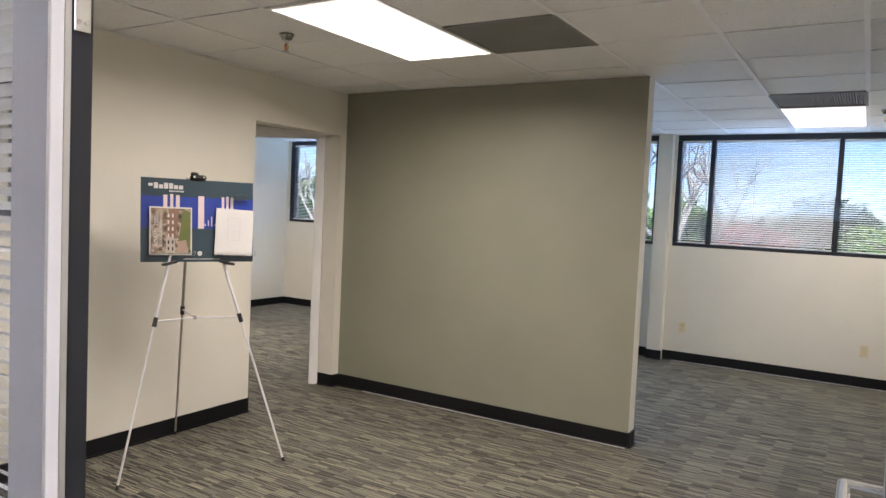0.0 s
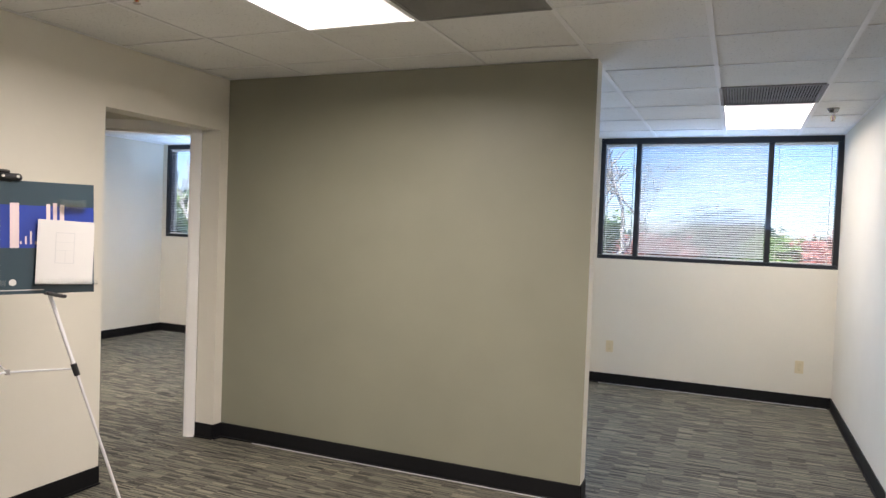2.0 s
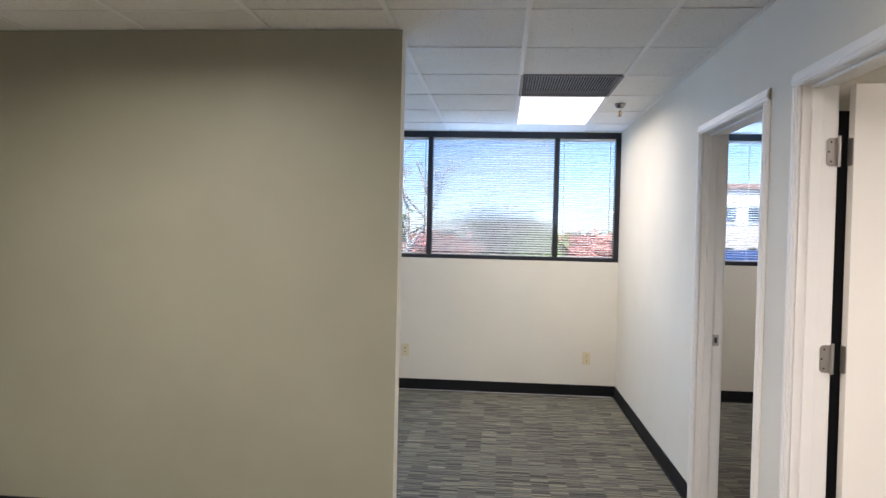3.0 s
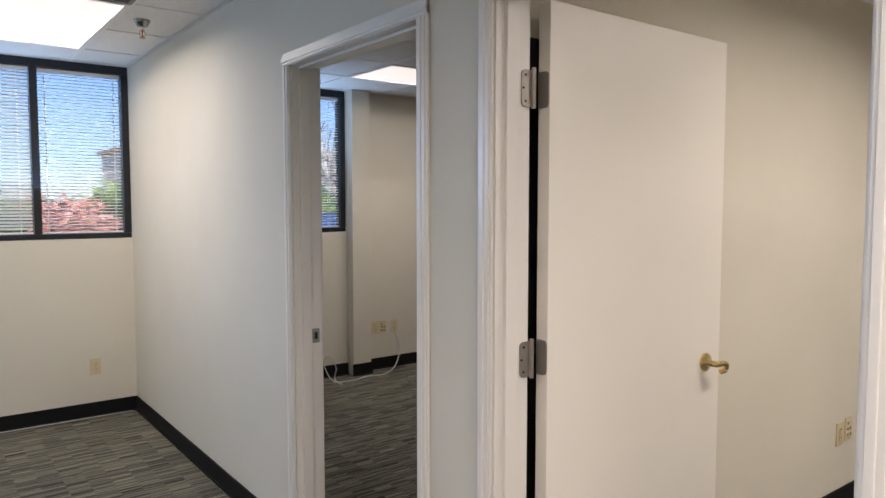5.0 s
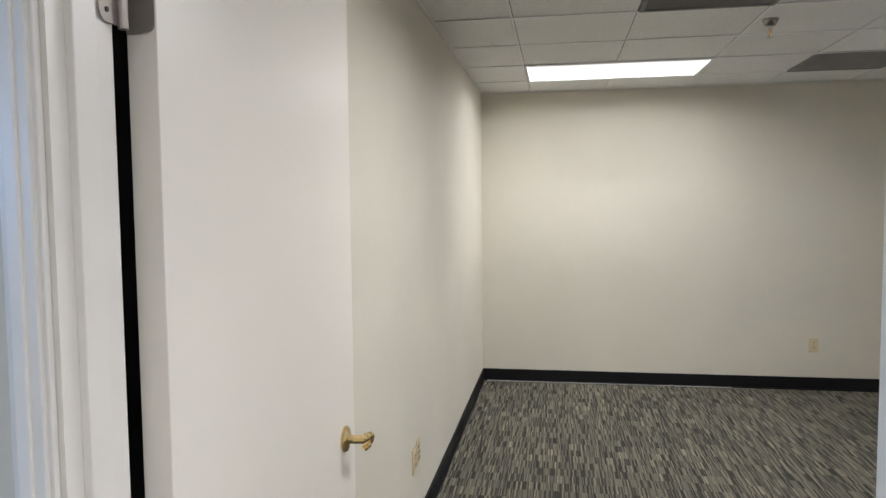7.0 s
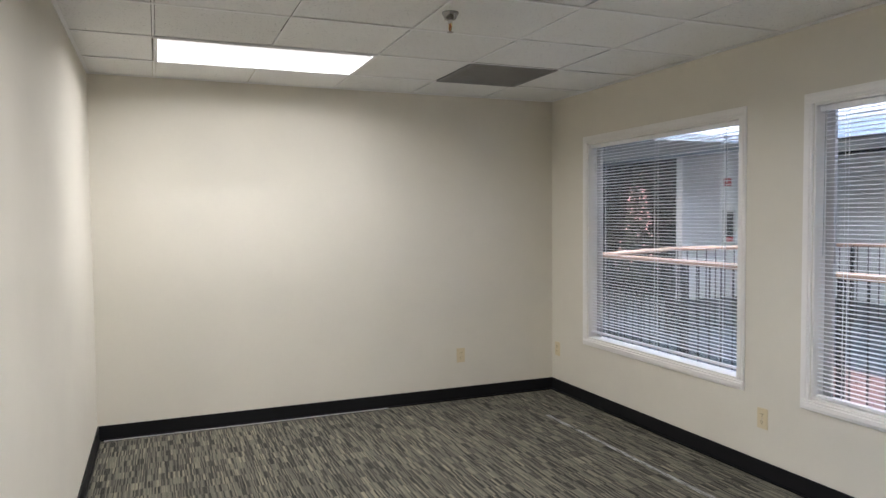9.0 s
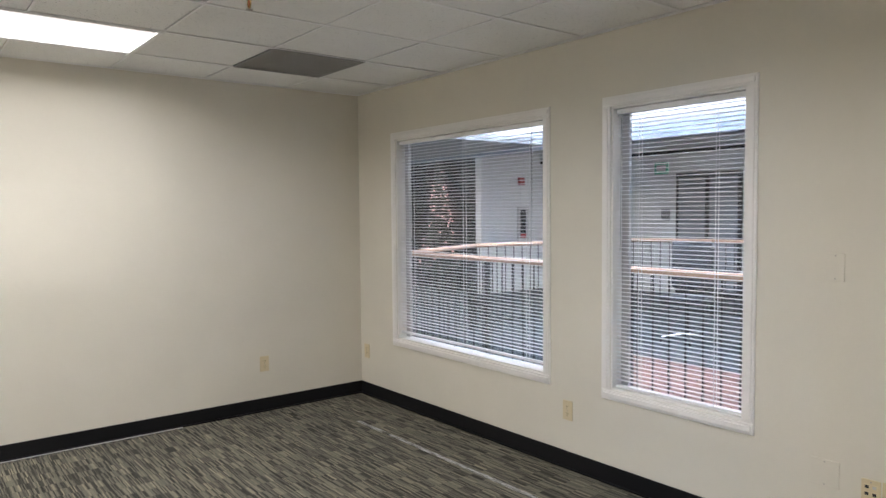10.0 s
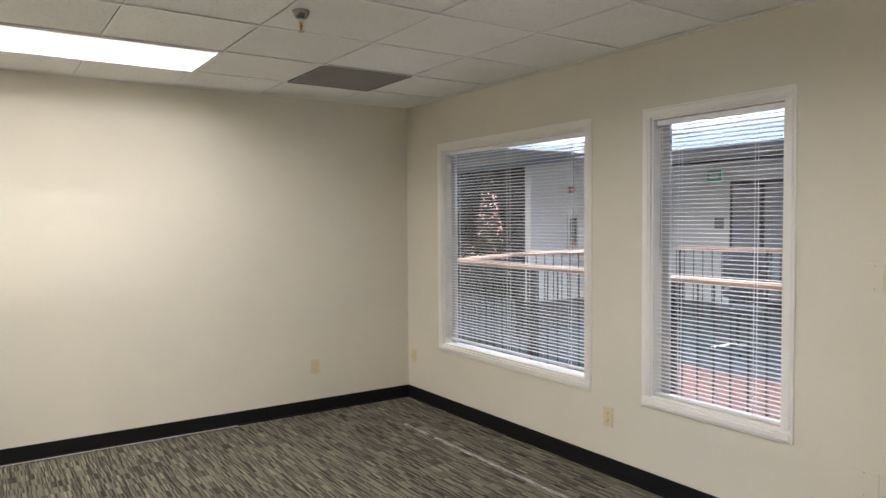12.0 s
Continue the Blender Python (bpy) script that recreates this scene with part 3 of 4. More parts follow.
for side, nm in ((-1, "lever_handle"), (1, "lever_handle")):
    y = -0.0185 if side < 0 else 0.0265
    bm = turned(bmesh.new(), (0.82, y, 0.925), [(0.033, 0), (0.033, 0.003), (0.029, 0.008), (0.014, 0.011), (0.011, 0.014), (0.010, 0.05)], 24, Matrix.Rotation(radians(90 * -side), 4, "X"))
    pts = [(0.82, 0.046, 0.0), (0.83, 0.053, 0.003), (0.845, 0.057, 0.003), (0.86, 0.057, -0.004), (0.867, 0.053, -0.016), (0.862, 0.048, -0.027), (0.85, 0.044, -0.03)]
    for i, (a, b) in enumerate(zip(pts, pts[1:])):
        rod(bm, (a[0], y + side * a[1], 0.925 + a[2]), (b[0], y + side * b[1], 0.925 + b[2]), 0.0105 - i * 0.0008, 12)
    for p in pts:
        bmesh.ops.create_icosphere(bm, subdivisions=2, radius=0.0095, matrix=Matrix.Translation((p[0], y + side * p[1], 0.925 + p[2])))
    smooth(part(nm, bm, BRASS, dr, "polished brass lever handle"))

# angled doorway beyond the west opening
aw = wall("wall_angled", "x", 0.0, 1.55, -0.1, 0.0, WT, [(0.06, 0.97, 0, 2.06)], CREAM, "cream painted angled wall with a doorway")
aw.matrix_world = pose(-3.835, 4.52, 0, 0, 0, 210)
af = thing("door_frame_3", "white painted casing of an angled doorway", "door frame", kind="structure")
af.matrix_world = aw.matrix_world.copy()
part("side_casing", boxed(0.0, 0.062, 0.0, 0.015, 0, 2.06, bevel=0.003), TRIM, af)
part("side_casing", boxed(0.968, 1.03, 0.0, 0.015, 0, 2.06, bevel=0.003), TRIM, af)
part("head_casing", boxed(0.0, 1.03, 0.0, 0.015, 2.06, 2.122, bevel=0.003), TRIM, af)
for r in ((0.061, 0.075, 0, 2.046), (0.955, 0.969, 0, 2.046), (0.061, 0.969, 2.046, 2.059)):
    part("lining", boxed(r[0], r[1], -0.099, -0.001, r[2], r[3]), TRIM, af)
wall("wall_closing", "x", -5.2, -3.83, 3.3, 3.4, WT, [], CREAM, "cream painted wall closing the lobby")

# ---- entrance ----
MULL = painted("weathered_aluminium", (0.42, 0.405, 0.39), 0.5, 0.08, 200, 0.0002, 0.3)
en = thing("entrance_frame", "aluminium storefront frame with a glazed side light", "storefront", (-0.871, 0.60, 0), kind="structure")
part("mullion", boxed(-0.045, 0.036, -0.03, -0.0265, 0, 2.25), MULL, en, "brushed aluminium mullion")
# the mullion's return in paler metal, painting the light that falls on it
part("mullion_lit_edge", boxed(-0.045, 0.036, -0.026, -0.009, 0, 2.25, bevel=0.001), PALE, en)
part("jamb_reveal", boxed(-0.045, 0.036, -0.0085, 0.0, 0, 2.25), ALU, en)
part("door_jamb", boxed(-0.045, 0.036, 0.0005, 0.029, 0, 2.25, bevel=0.001), BRONZE, en, "dark bronze door jamb")
part("head", boxed(-1.67, 1.08, -0.03, 0.04, 2.19, 2.249, bevel=0.002), BRONZE, en)
part("jamb", boxed(1.03, 1.079, -0.03, 0.04, 0, 2.19, bevel=0.002), BRONZE, en)
part("end_mullion", boxed(-1.679, -1.62, -0.03, 0.04, 0, 2.19, bevel=0.002), BRONZE, en)
part("sill", boxed(-1.62, -0.046, -0.03, 0.04, 0, 0.1, bevel=0.002), ALU, en)
part("pane", boxed(-1.62, -0.046, 0.0, 0.005, 0.1, 2.19), GLASS, en).visible_shadow = False
st = part("strike", boxed(0.0365, 0.039, 0.002, 0.024, 1.715, 1.93, bevel=0.001), CHROME, en, "polished metal strike plate")
smooth(part("roller", turned(bmesh.new(), (0.043, 0.012, 1.775), [(0.003, 0.0), (0.009, 0.006), (0.0115, 0.016), (0.010, 0.028), (0.005, 0.04), (0.002, 0.06)], 16), CHROME, st, "rounded steel latch roller"))
part("screw", rod(bmesh.new(), (0.039, 0.008, 1.727), (0.0405, 0.008, 1.727), 0.003, 8), STEEL, st)
part("screw", rod(bmesh.new(), (0.039, 0.018, 1.727), (0.0405, 0.018, 1.727), 0.003, 8), STEEL, st)
blind(-2.47, -0.925, 0.64, 0.12, 2.17, -30, 1, (-0.45, 0.0, 0.478), None, "side light blind")
GREYMETAL = painted("grey_anodised_metal", (0.15, 0.155, 0.175), 0.4, 0.06, 200, 0.0002, 0.3)
ed = thing("entrance_door", "aluminium framed glass door standing open", "door", (0.094, 0.645, 0), kind="structure")
for nm, r in (("hinge_stile", (0, 0.044, 0, 0.09, 0.01, 2.15)), ("lock_stile", (0, 0.044, 0.80, 0.885, 0.01, 2.15)), ("bottom_rail", (0, 0.044, 0.09, 0.80, 0.01, 0.2)), ("top_rail", (0, 0.044, 0.09, 0.80, 2.04, 2.15))):
    part(nm, boxed(*r, bevel=0.003), GREYMETAL, ed)
part("pane", boxed(0.019, 0.025, 0.09, 0.80, 0.2, 2.04), GLASS, ed).visible_shadow = False
bm = bmesh.new()
for a, b in (((0, 0.84, 1.06), (-0.06, 0.84, 1.06)), ((-0.06, 0.84, 1.06), (-0.06, 0.84, 0.78)), ((-0.06, 0.84, 0.78), (0, 0.84, 0.78)), ((-0.06, 0.84, 1.06), (-0.06, 0.72, 1.06))):
    rod(bm, a, b, 0.011, 12)
part("pull_handle", bm, CHROME, ed, "chrome pull handle")

# ---- small fittings ----


def outlet(at, facing, kind="duplex"):
    """A wall plate on a wall that faces x, -x, y or -y."""
    label = {"duplex": "ivory duplex power outlet on the wall", "blank": "blank wall plate painted in the wall colour", "blank_wide": "wide blank plate painted in the wall colour",
             "data": "ivory data outlet plate with six ports"}[kind]
    w = 0.115 if kind == "blank_wide" else 0.07
    t = thing("wall_outlet" if kind in ("duplex", "data") else "wall_plate", label, "outlet" if kind in ("duplex", "data") else "wall plate", at)
    t.rotation_euler = (0, 0, {"-y": 0, "x": radians(90), "y": radians(180), "-x": radians(-90)}[facing])
    part("plate", boxed(-w / 2, w / 2, -0.006, 0.0, -0.057, 0.057, bevel=0.002), CREAM if kind.startswith("blank") else PLATE, t)
    if kind == "duplex":
        for z in (-0.02, 0.02):
            s = part("socket", rod(bmesh.new(), (0, -0.0058, z), (0, -0.0082, z), 0.0165, 16), PLATE, t)
            bm = bmesh.new()
            for x in (-0.006, 0.006):
                box(bm, x - 0.0014, x + 0.0014, -0.0088, -0.008, z - 0.001, z + 0.008)
            box(bm, -0.002, 0.002, -0.0088, -0.008, z - 0.010, z - 0.006)
            part("slot", bm, BLACK, s)
    elif kind == "data":
        for i in range(6):
            x, z = (-0.014, 0.014)[i % 2], (-0.028, 0.0, 0.028)[i // 2]
            s = part("port", boxed(x - 0.010, x + 0.010, -0.008, -0.0058, z - 0.009, z + 0.009), PLATE, t)
            part("port_hole", boxed(x - 0.007, x + 0.007, -0.0086, -0.008, z - 0.006, z + 0.006), BLACK if i != 5 else PAPER, s)
    for z in ((0.0,) if kind == "duplex" else (-0.047, 0.047)):
        part("screw", rod(bmesh.new(), (0, -0.0058, z), (0, -0.0068, z), 0.003, 8), STEEL, t)
    return t


outlet((0.07, 7.8, 0.35), "-y")
outlet((-3.68, 1.985, 0.335), "x", "blank")
outlet((-1.607, 7.8, 0.37), "-y")
outlet((5.52, 1.384, 0.36), "-x")
outlet((5.43, 0.534, 0.36), "y")
outlet((3.285, 0.534, 0.34), "y")
outlet((2.60, 4.016, 0.375), "-y")
outlet((2.69, 4.016, 0.385), "-y", "data")
outlet((1.855, 0.534, 1.242), "y", "blank")
outlet((1.882, 0.534, 0.385), "y", "blank_wide")
outlet((1.706, 0.534, 0.35), "y", "data")
outlet((1.63, 0.534, 0.352), "y")
outlet((2.33, 7.8, 0.375), "-y")
outlet((2.41, 7.8, 0.375), "-y", "data")
outlet((2.53, 7.8, 0.375), "-y")


WORNCHROME = painted("dull_chrome", (0.3, 0.29, 0.28), 0.22, 0.1, 200, 0.0002, 1.0)


def sprinkler(x, y):
    t = thing("fire_sprinkler", "chrome pendent fire sprinkler under the ceiling", "sprinkler", (x, y, H), "fire sprinklers")
    smooth(part("escutcheon", turned(bmesh.new(), (0, 0, 0), [(0.04, 0.003), (0.04, -0.002), (0.034, -0.012), (0.026, -0.028), (0.012, -0.03)], 24), WORNCHROME, t))
    part("stem", rod(bmesh.new(), (0, 0, -0.028), (0, 0, -0.05), 0.011, 12), CHROME, t)
    bm = bmesh.new()
    for s in (-1, 1):
        rod(bm, (s * 0.009, 0, -0.048), (s * 0.014, 0, -0.066), 0.0035, 8)
        rod(bm, (s * 0.014, 0, -0.066), (s * 0.004, 0, -0.086), 0.0035, 8)
    part("yoke", bm, BRASS, t, "brass coloured frame")
    part("bulb", rod(bmesh.new(), (0, 0, -0.05), (0, 0, -0.084), 0.003, 8), painted("red_bulb", (0.4, 0.03, 0.02), 0.2), t, "red glass bulb")
    part("deflector", rod(bmesh.new(), (0, 0, -0.086), (0, 0, -0.089), 0.015, 16), STEEL, t)


sprinkler(-2.732, 2.912)
sprinkler(0.09, 6.43)
sprinkler(3.455, 2.325)


def cable(name, pts, r, material, label, category):
    cu = bpy.data.curves.new(name, "CURVE")
    cu.dimensions, cu.bevel_depth, cu.bevel_resolution = "3D", r, 2
    sp = cu.splines.new("BEZIER")
    sp.bezier_points.add(len(pts) - 1)
    for b, p in zip(sp.bezier_points, pts):
        b.co, b.handle_left_type, b.handle_right_type = p, "AUTO", "AUTO"
    ob = new(name + "_curve", cu)
    me = bpy.data.meshes.new_from_object(ob.evaluated_get(bpy.context.evaluated_depsgraph_get()))
    bpy.data.objects.remove(ob)
    me.materials.append(material)
    return tagged(new(name, me), label, category)


cable("cable", [(2.53, 7.79, 0.33), (2.54, 7.74, 0.22), (2.49, 7.68, 0.09), (2.36, 7.62, 0.01), (2.12, 7.6, 0.008), (1.92, 7.56, 0.008), (1.84, 7.62, 0.01), (1.86, 7.66, 0.12), (1.80, 7.70, 0.2), (1.78, 7.62, 0.05), (1.83, 7.5, 0.008)],
      0.005, PAPER, "loose white cable hanging from an outlet onto the carpet", "cable")

# ---- easel with its board ----
TEAL = painted("dark_teal_print", (0.012, 0.036, 0.052), 0.35, 0.08)
BLUE = painted("blue_print", (0.003, 0.03, 0.27), 0.35, 0.3)
PINK = painted("pale_print", (0.62, 0.5, 0.5), 0.4, 0.1)
ea = thing("easel", "folding aluminium tripod easel with black plastic joints", "easel", (-3.18, 2.72, 0))
o = Vector((-3.18, 2.72, 0))
apex = Vector((-3.205, 2.705, 1.62)) - o
feet = [Vector((-3.156, 2.237, 0.0)) - o, Vector((-2.793, 3.059, 0.0)) - o, Vector((-3.655, 2.975, 0.0)) - o]
joint = []
for i, f in enumerate(feet):
    top = apex + Vector(((-0.01, -0.03, 0), (0.0, 0.03, 0), (-0.03, 0.0, 0))[i])
    k = f + (top - f) * 0.52
    joint.append(k)
    leg = part("leg", rod(rod(bmesh.new(), f + (top - f) * 0.012, k, 0.0062, 12), k, top, 0.0085, 12), STEEL if i == 2 else PALE, ea)
    d = (top - f).normalized()
    part("joint", rod(bmesh.new(), k - d * 0.03, k + d * 0.022, 0.0125, 12), BLACK, leg, "black plastic clamp")
    part("rubber_foot", rod(bmesh.new(), f + Vector((0, 0, 0.001)), f + d * 0.025, 0.0105, 12, 0.008), BLACK, leg)
mid = (joint[0] + joint[1] + joint[2]) / 3 + Vector((0.03, -0.01, -0.005))
for k in joint:
    part("spreader", rod(bmesh.new(), k, mid, 0.0045, 8), PALE, ea)
part("hub", rod(bmesh.new(), mid - Vector((0, 0, 0.01)), mid + Vector((0, 0, 0.01)), 0.01, 12), STEEL, ea)
bm = bmesh.new()
rod(bm, apex + Vector((0, 0, -0.04)), apex + Vector((0.02, -0.009, 0.03)), 0.02, 14)
part("head", bm, BLACK, ea)

bd = thing("display_board", "dark teal printed display board with a blue photo band", "board")
B = Matrix.Translation((-3.283, 2.428, 1.612)) @ Matrix.Rotation(math.atan2(0.915, 0.404), 4, "Z") @ Matrix.Rotation(radians(-4), 4, "X")
bd.matrix_world = B
part("panel", boxed(0, 0.612, 0, 0.006, -0.455, 0, bevel=0.001), TEAL, bd)
part("photo_band", boxed(0.002, 0.61, -0.0012, 0, -0.27, -0.098), BLUE, bd, "blue evening sky photo print")
for u, w0, w1, ww in ((0.115, -0.27, -0.09, 0.02), (0.15, -0.27, -0.085, 0.016), (0.18, -0.27, -0.09, 0.02), (0.30, -0.27, -0.09, 0.032), (0.43, -0.27, -0.09, 0.014), (0.455, -0.27, -0.085, 0.014), (0.48, -0.27, -0.09, 0.016)):
    part("printed_tower", boxed(u, u + ww, -0.0022, -0.0011, w0, w1), PINK, bd, "pale printed building column")
for i in range(9):
    part("printed_light", boxed(0.335 + i * 0.018, 0.341 + i * 0.018, -0.0022, -0.0011, -0.255, -0.255 + 0.012 + 0.02 * ((i * 7) % 3)), PINK, bd)
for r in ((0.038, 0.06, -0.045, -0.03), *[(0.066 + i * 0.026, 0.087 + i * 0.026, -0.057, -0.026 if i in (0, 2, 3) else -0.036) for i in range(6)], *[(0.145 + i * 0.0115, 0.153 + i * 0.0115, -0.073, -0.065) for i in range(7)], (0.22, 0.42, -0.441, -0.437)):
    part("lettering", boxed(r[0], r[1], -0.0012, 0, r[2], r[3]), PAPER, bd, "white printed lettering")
part("emblem", rod(bmesh.new(), (0.31, 0, -0.408), (0.31, -0.0015, -0.408), 0.013, 20), PAPER, bd, "round white emblem")
ACRYL = clear("clear_acrylic")
for u0, u1 in ((0.03, 0.265), (0.37, 0.60)):
    pk = part("pocket", boxed(u0 + 0.012, u1 + 0.016, -0.030, -0.028, -0.42, -0.395), ACRYL, bd, "clear acrylic brochure pocket")
    part("pocket_base", boxed(u0 + 0.012, u1 + 0.016, -0.028, -0.001, -0.422, -0.419), ACRYL, pk)
part("card_holder", boxed(0.475, 0.575, -0.022, -0.019, -0.105, -0.07), ACRYL, bd, "clear acrylic card holder")
part("card_holder_base", boxed(0.475, 0.575, -0.019, -0.001, -0.107, -0.104), ACRYL, bd)

br = thing("brochure", "landscape brochure turned on its side in the board's pocket", "brochure")
br.matrix_world = B @ pose(0.04, -0.013, -0.418)
OLIVE, ot, cover_bsdf = nodes("brochure_photo", 0.3)
otx = ot.nodes.new("ShaderNodeTexCoord").outputs["Object"]
blot = ramp(ot, noisy(ot, 22, 5, otx, 0.7), [(0.36, (0.015, 0.015, 0.012)), (0.45, (0.10, 0.085, 0.045)), (0.5, (0.20, 0.12, 0.085)), (0.56, (0.42, 0.33, 0.27)), (0.62, (0.10, 0.12, 0.03)), (0.72, (0.30, 0.28, 0.2))])
ot.links.new(blot, cover_bsdf.inputs["Base Color"])
part("cover", boxed(0, 0.222, -0.004, 0.0, 0, 0.262, bevel=0.0008), PAPER, br)
part("cover_photo", boxed(0.007, 0.215, -0.0052, -0.004, 0.008, 0.254), OLIVE, br, "printed photo of a building")


def print_patch(name, corners, material, depth):
    """A flat printed patch of the cover picture, raised by the ink film."""
    bm = bmesh.new()
    f = bm.faces.new([bm.verts.new((u, -0.0052, w)) for u, w in corners])
    for v in bmesh.ops.extrude_face_region(bm, geom=[f])["geom"]:
        if isinstance(v, bmesh.types.BMVert):
            v.co.y -= depth
    part(name, bm, material, br)


print_patch("printed_facade", [(0.088, 0.10), (0.135, 0.105), (0.155, 0.25), (0.10, 0.25)], painted("brown_facade_print", (0.21, 0.12, 0.075), 0.3, 0.5, 40), 0.0006)
print_patch("printed_facade", [(0.085, 0.012), (0.135, 0.012), (0.128, 0.098), (0.085, 0.095)], painted("pale_facade_print", (0.42, 0.36, 0.31), 0.3, 0.3, 40), 0.0006)
print_patch("printed_lawn", [(0.15, 0.085), (0.213, 0.03), (0.213, 0.235), (0.178, 0.252)], painted("lawn_print", (0.12, 0.15, 0.03), 0.3, 0.5), 0.0005)
print_patch("printed_path", [(0.14, 0.012), (0.205, 0.012), (0.19, 0.085), (0.15, 0.075)], painted("path_print", (0.36, 0.24, 0.19), 0.3, 0.3), 0.0006)
for i in range(6):
    for j in range(2):
        part("printed_window", boxed(0.094 + j * 0.022, 0.102 + j * 0.022, -0.0064, -0.0057, 0.025 + i * 0.036, 0.045 + i * 0.036), BLACK if i < 2 else PINK, br)


def cover_text(name, words, size, u, label):
    """A printed line that runs up the cover."""
    tc = bpy.data.curves.new(name, "FONT")
    tc.body, tc.size, tc.align_x = words, size, "LEFT"
    to = new(name + "_curve", tc)
    me = bpy.data.meshes.new_from_object(to.evaluated_get(bpy.context.evaluated_depsgraph_get()))
    bpy.data.objects.remove(to)
    me.materials.append(PAPER)
    ti = tagged(new(name, me), label)
    ti.parent = br
    ti.matrix_basis = pose(u, -0.0068, 0.045, 90, 0, 0) @ Matrix.Rotation(radians(90), 4, "Z")


cover_text("title", "ADAMS 2000", 0.031, 0.045, "white printed title")
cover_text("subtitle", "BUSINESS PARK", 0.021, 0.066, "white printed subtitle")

sh = thing("paper_sheet", "white sheet with a faint floor plan in the board's pocket", "paper")
sh.matrix_world = B @ pose(0.385, -0.013, -0.414, 0, 2.5, 0)
part("sheet", boxed(0, 0.215, -0.003, 0.0, 0, 0.262, bevel=0.0008), PAPER, sh)
INK = painted("grey_ink", (0.45, 0.45, 0.45), 0.6)
for r in ((0.068, 0.14, 0.21, 0.212), (0.068, 0.14, 0.085, 0.087), (0.068, 0.07, 0.087, 0.21), (0.138, 0.14, 0.087, 0.21), (0.07, 0.138, 0.172, 0.173), (0.07, 0.138, 0.138, 0.139), (0.105, 0.106, 0.087, 0.138)):
    part("plan_line", boxed(r[0], r[1], -0.0036, -0.003, r[2], r[3]), INK, sh)
for i, (u, w0) in enumerate(((0.13, -0.472), (0.44, -0.472))):
    hk = solid("board_support", boxed(-0.038, 0.038, -0.034, 0.03, 0, 0.015, bevel=0.006), BLACK, "black plastic support holding the board on the easel", "support")
    hk.matrix_world = B @ pose(u + 0.02, 0.0, w0 + 0.003, 0, 14 if i else -14, 0)
bm = rod(bmesh.new(), (-0.028, 0, 0), (0.028, 0, 0), 0.016, 16)
for u in (-0.028, 0.028):
    bmesh.ops.create_uvsphere(bm, u_segments=14, v_segments=8, radius=0.0165, matrix=Matrix.Translation((u, 0, 0)))
rod(bm, (0, 0, 0), (0, 0.02, -0.03), 0.012, 10)
cl = thing("board_clip", "black plastic clip with two rivets on top of the board", "clip")
part("body", bm, BLACK, cl)
for u in (-0.026, 0.026):
    part("rivet", rod(bmesh.new(), (u, -0.014, 0.002), (u, -0.019, 0.002), 0.006, 12), CHROME, cl)
cl.matrix_world = B @ pose(0.30, 0.0, 0.012)

# pale strips that paint a glint along the base's toe, and a pale line on the office carpet
for r in ((-3.4, -1.23, 4.575, 4.582, 0.003, 0.006), (-1.7, 0.3, 7.775, 7.782, 0.003, 0.006), (5.495, 5.502, 2.0, 3.98, 0.003, 0.006)):
    solid("trim", boxed(*r), PALE, "thin pale strip painting the glint at the foot of the base", "trim", "structure")
# broken pale line, streaked along x
PALEMARK, wt, wb = nodes("pale_line_fibres", 0.95)
wb.inputs["Base Color"].default_value = (0.66, 0.67, 0.67, 1)
wm = wt.nodes.new("ShaderNodeMapping")
wm.inputs["Scale"].default_value = (9, 160, 1)
wt.links.new(coords(wt), wm.inputs[0])
wt.links.new(maths(wt, "MULTIPLY", ramp(wt, noisy(wt, 1.0, 3, wm.outputs[0]), [(0.42, (0, 0, 0)), (0.62, (1, 1, 1))]), 0.85), wb.inputs["Alpha"])
solid("carpet_mark", boxed(3.0, 4.85, 0.965, 0.995, 0.001, 0.0018), PALEMARK, "faint pale line along the office carpet", "mark")

# ---- atrium corridor ----
BRICKM = painted("brick_paver", (0.19, 0.085, 0.065), 0.6, 0.25, 60)
GREYC = painted("blue_grey_carpet", (0.028, 0.04, 0.05), 0.95, 0.25, 300, 0.003)
HANDRAIL = wood_material("pale_wood", (0.5, 0.31, 0.2), (0.66, 0.43, 0.29))
GREYP = painted("grey_soffit_paint", (0.4, 0.42, 0.43), 0.6, 0.05)
BLUEG = painted("blue_grey_band_paint", (0.3, 0.36, 0.42), 0.6, 0.05)
DARKG = painted("dark_glazing", (0.02, 0.024, 0.026), 0.12, 0.2)
solid("floor_atrium", boxed(-5.0, 14.0, -8.2, 0.409, -0.12, -0.002), GREYC, "blue-grey carpet of the atrium", "floor", "structure")
wall("wall_atrium_far", "x", -5.0, 14.0, -7.45, -7.3, 3.6, [], WHITE, "cream white far wall of the atrium")
wall("wall_atrium_side", "y", -7.3, -4.75, 10.0, 10.15, 3.6, [], WHITE, "white side wall of the atrium")
wall("wall_atrium_end", "y", -4.75, 0.409, 12.2, 12.35, 3.6, [], DARKG, "dark glazed end wall of the atrium")
wall("wall_atrium_return", "x", 10.15, 12.2, -4.9, -4.752, 3.6, [], DARKG, "dark return wall of the atrium")
wall("wall_atrium_west", "y", -7.3, 0.409, -5.15, -5.0, 3.6, [], WHITE, "white end wall of the atrium")
wall("wall_corridor_east", "x", 5.64, 12.35, 0.41, 0.534, 3.6, [], WHITE, "white wall along the corridor")
wall("wall_corridor_west", "x", -5.15, -3.83, 0.40, 0.519, 3.6, [], WHITE, "white wall along the corridor")
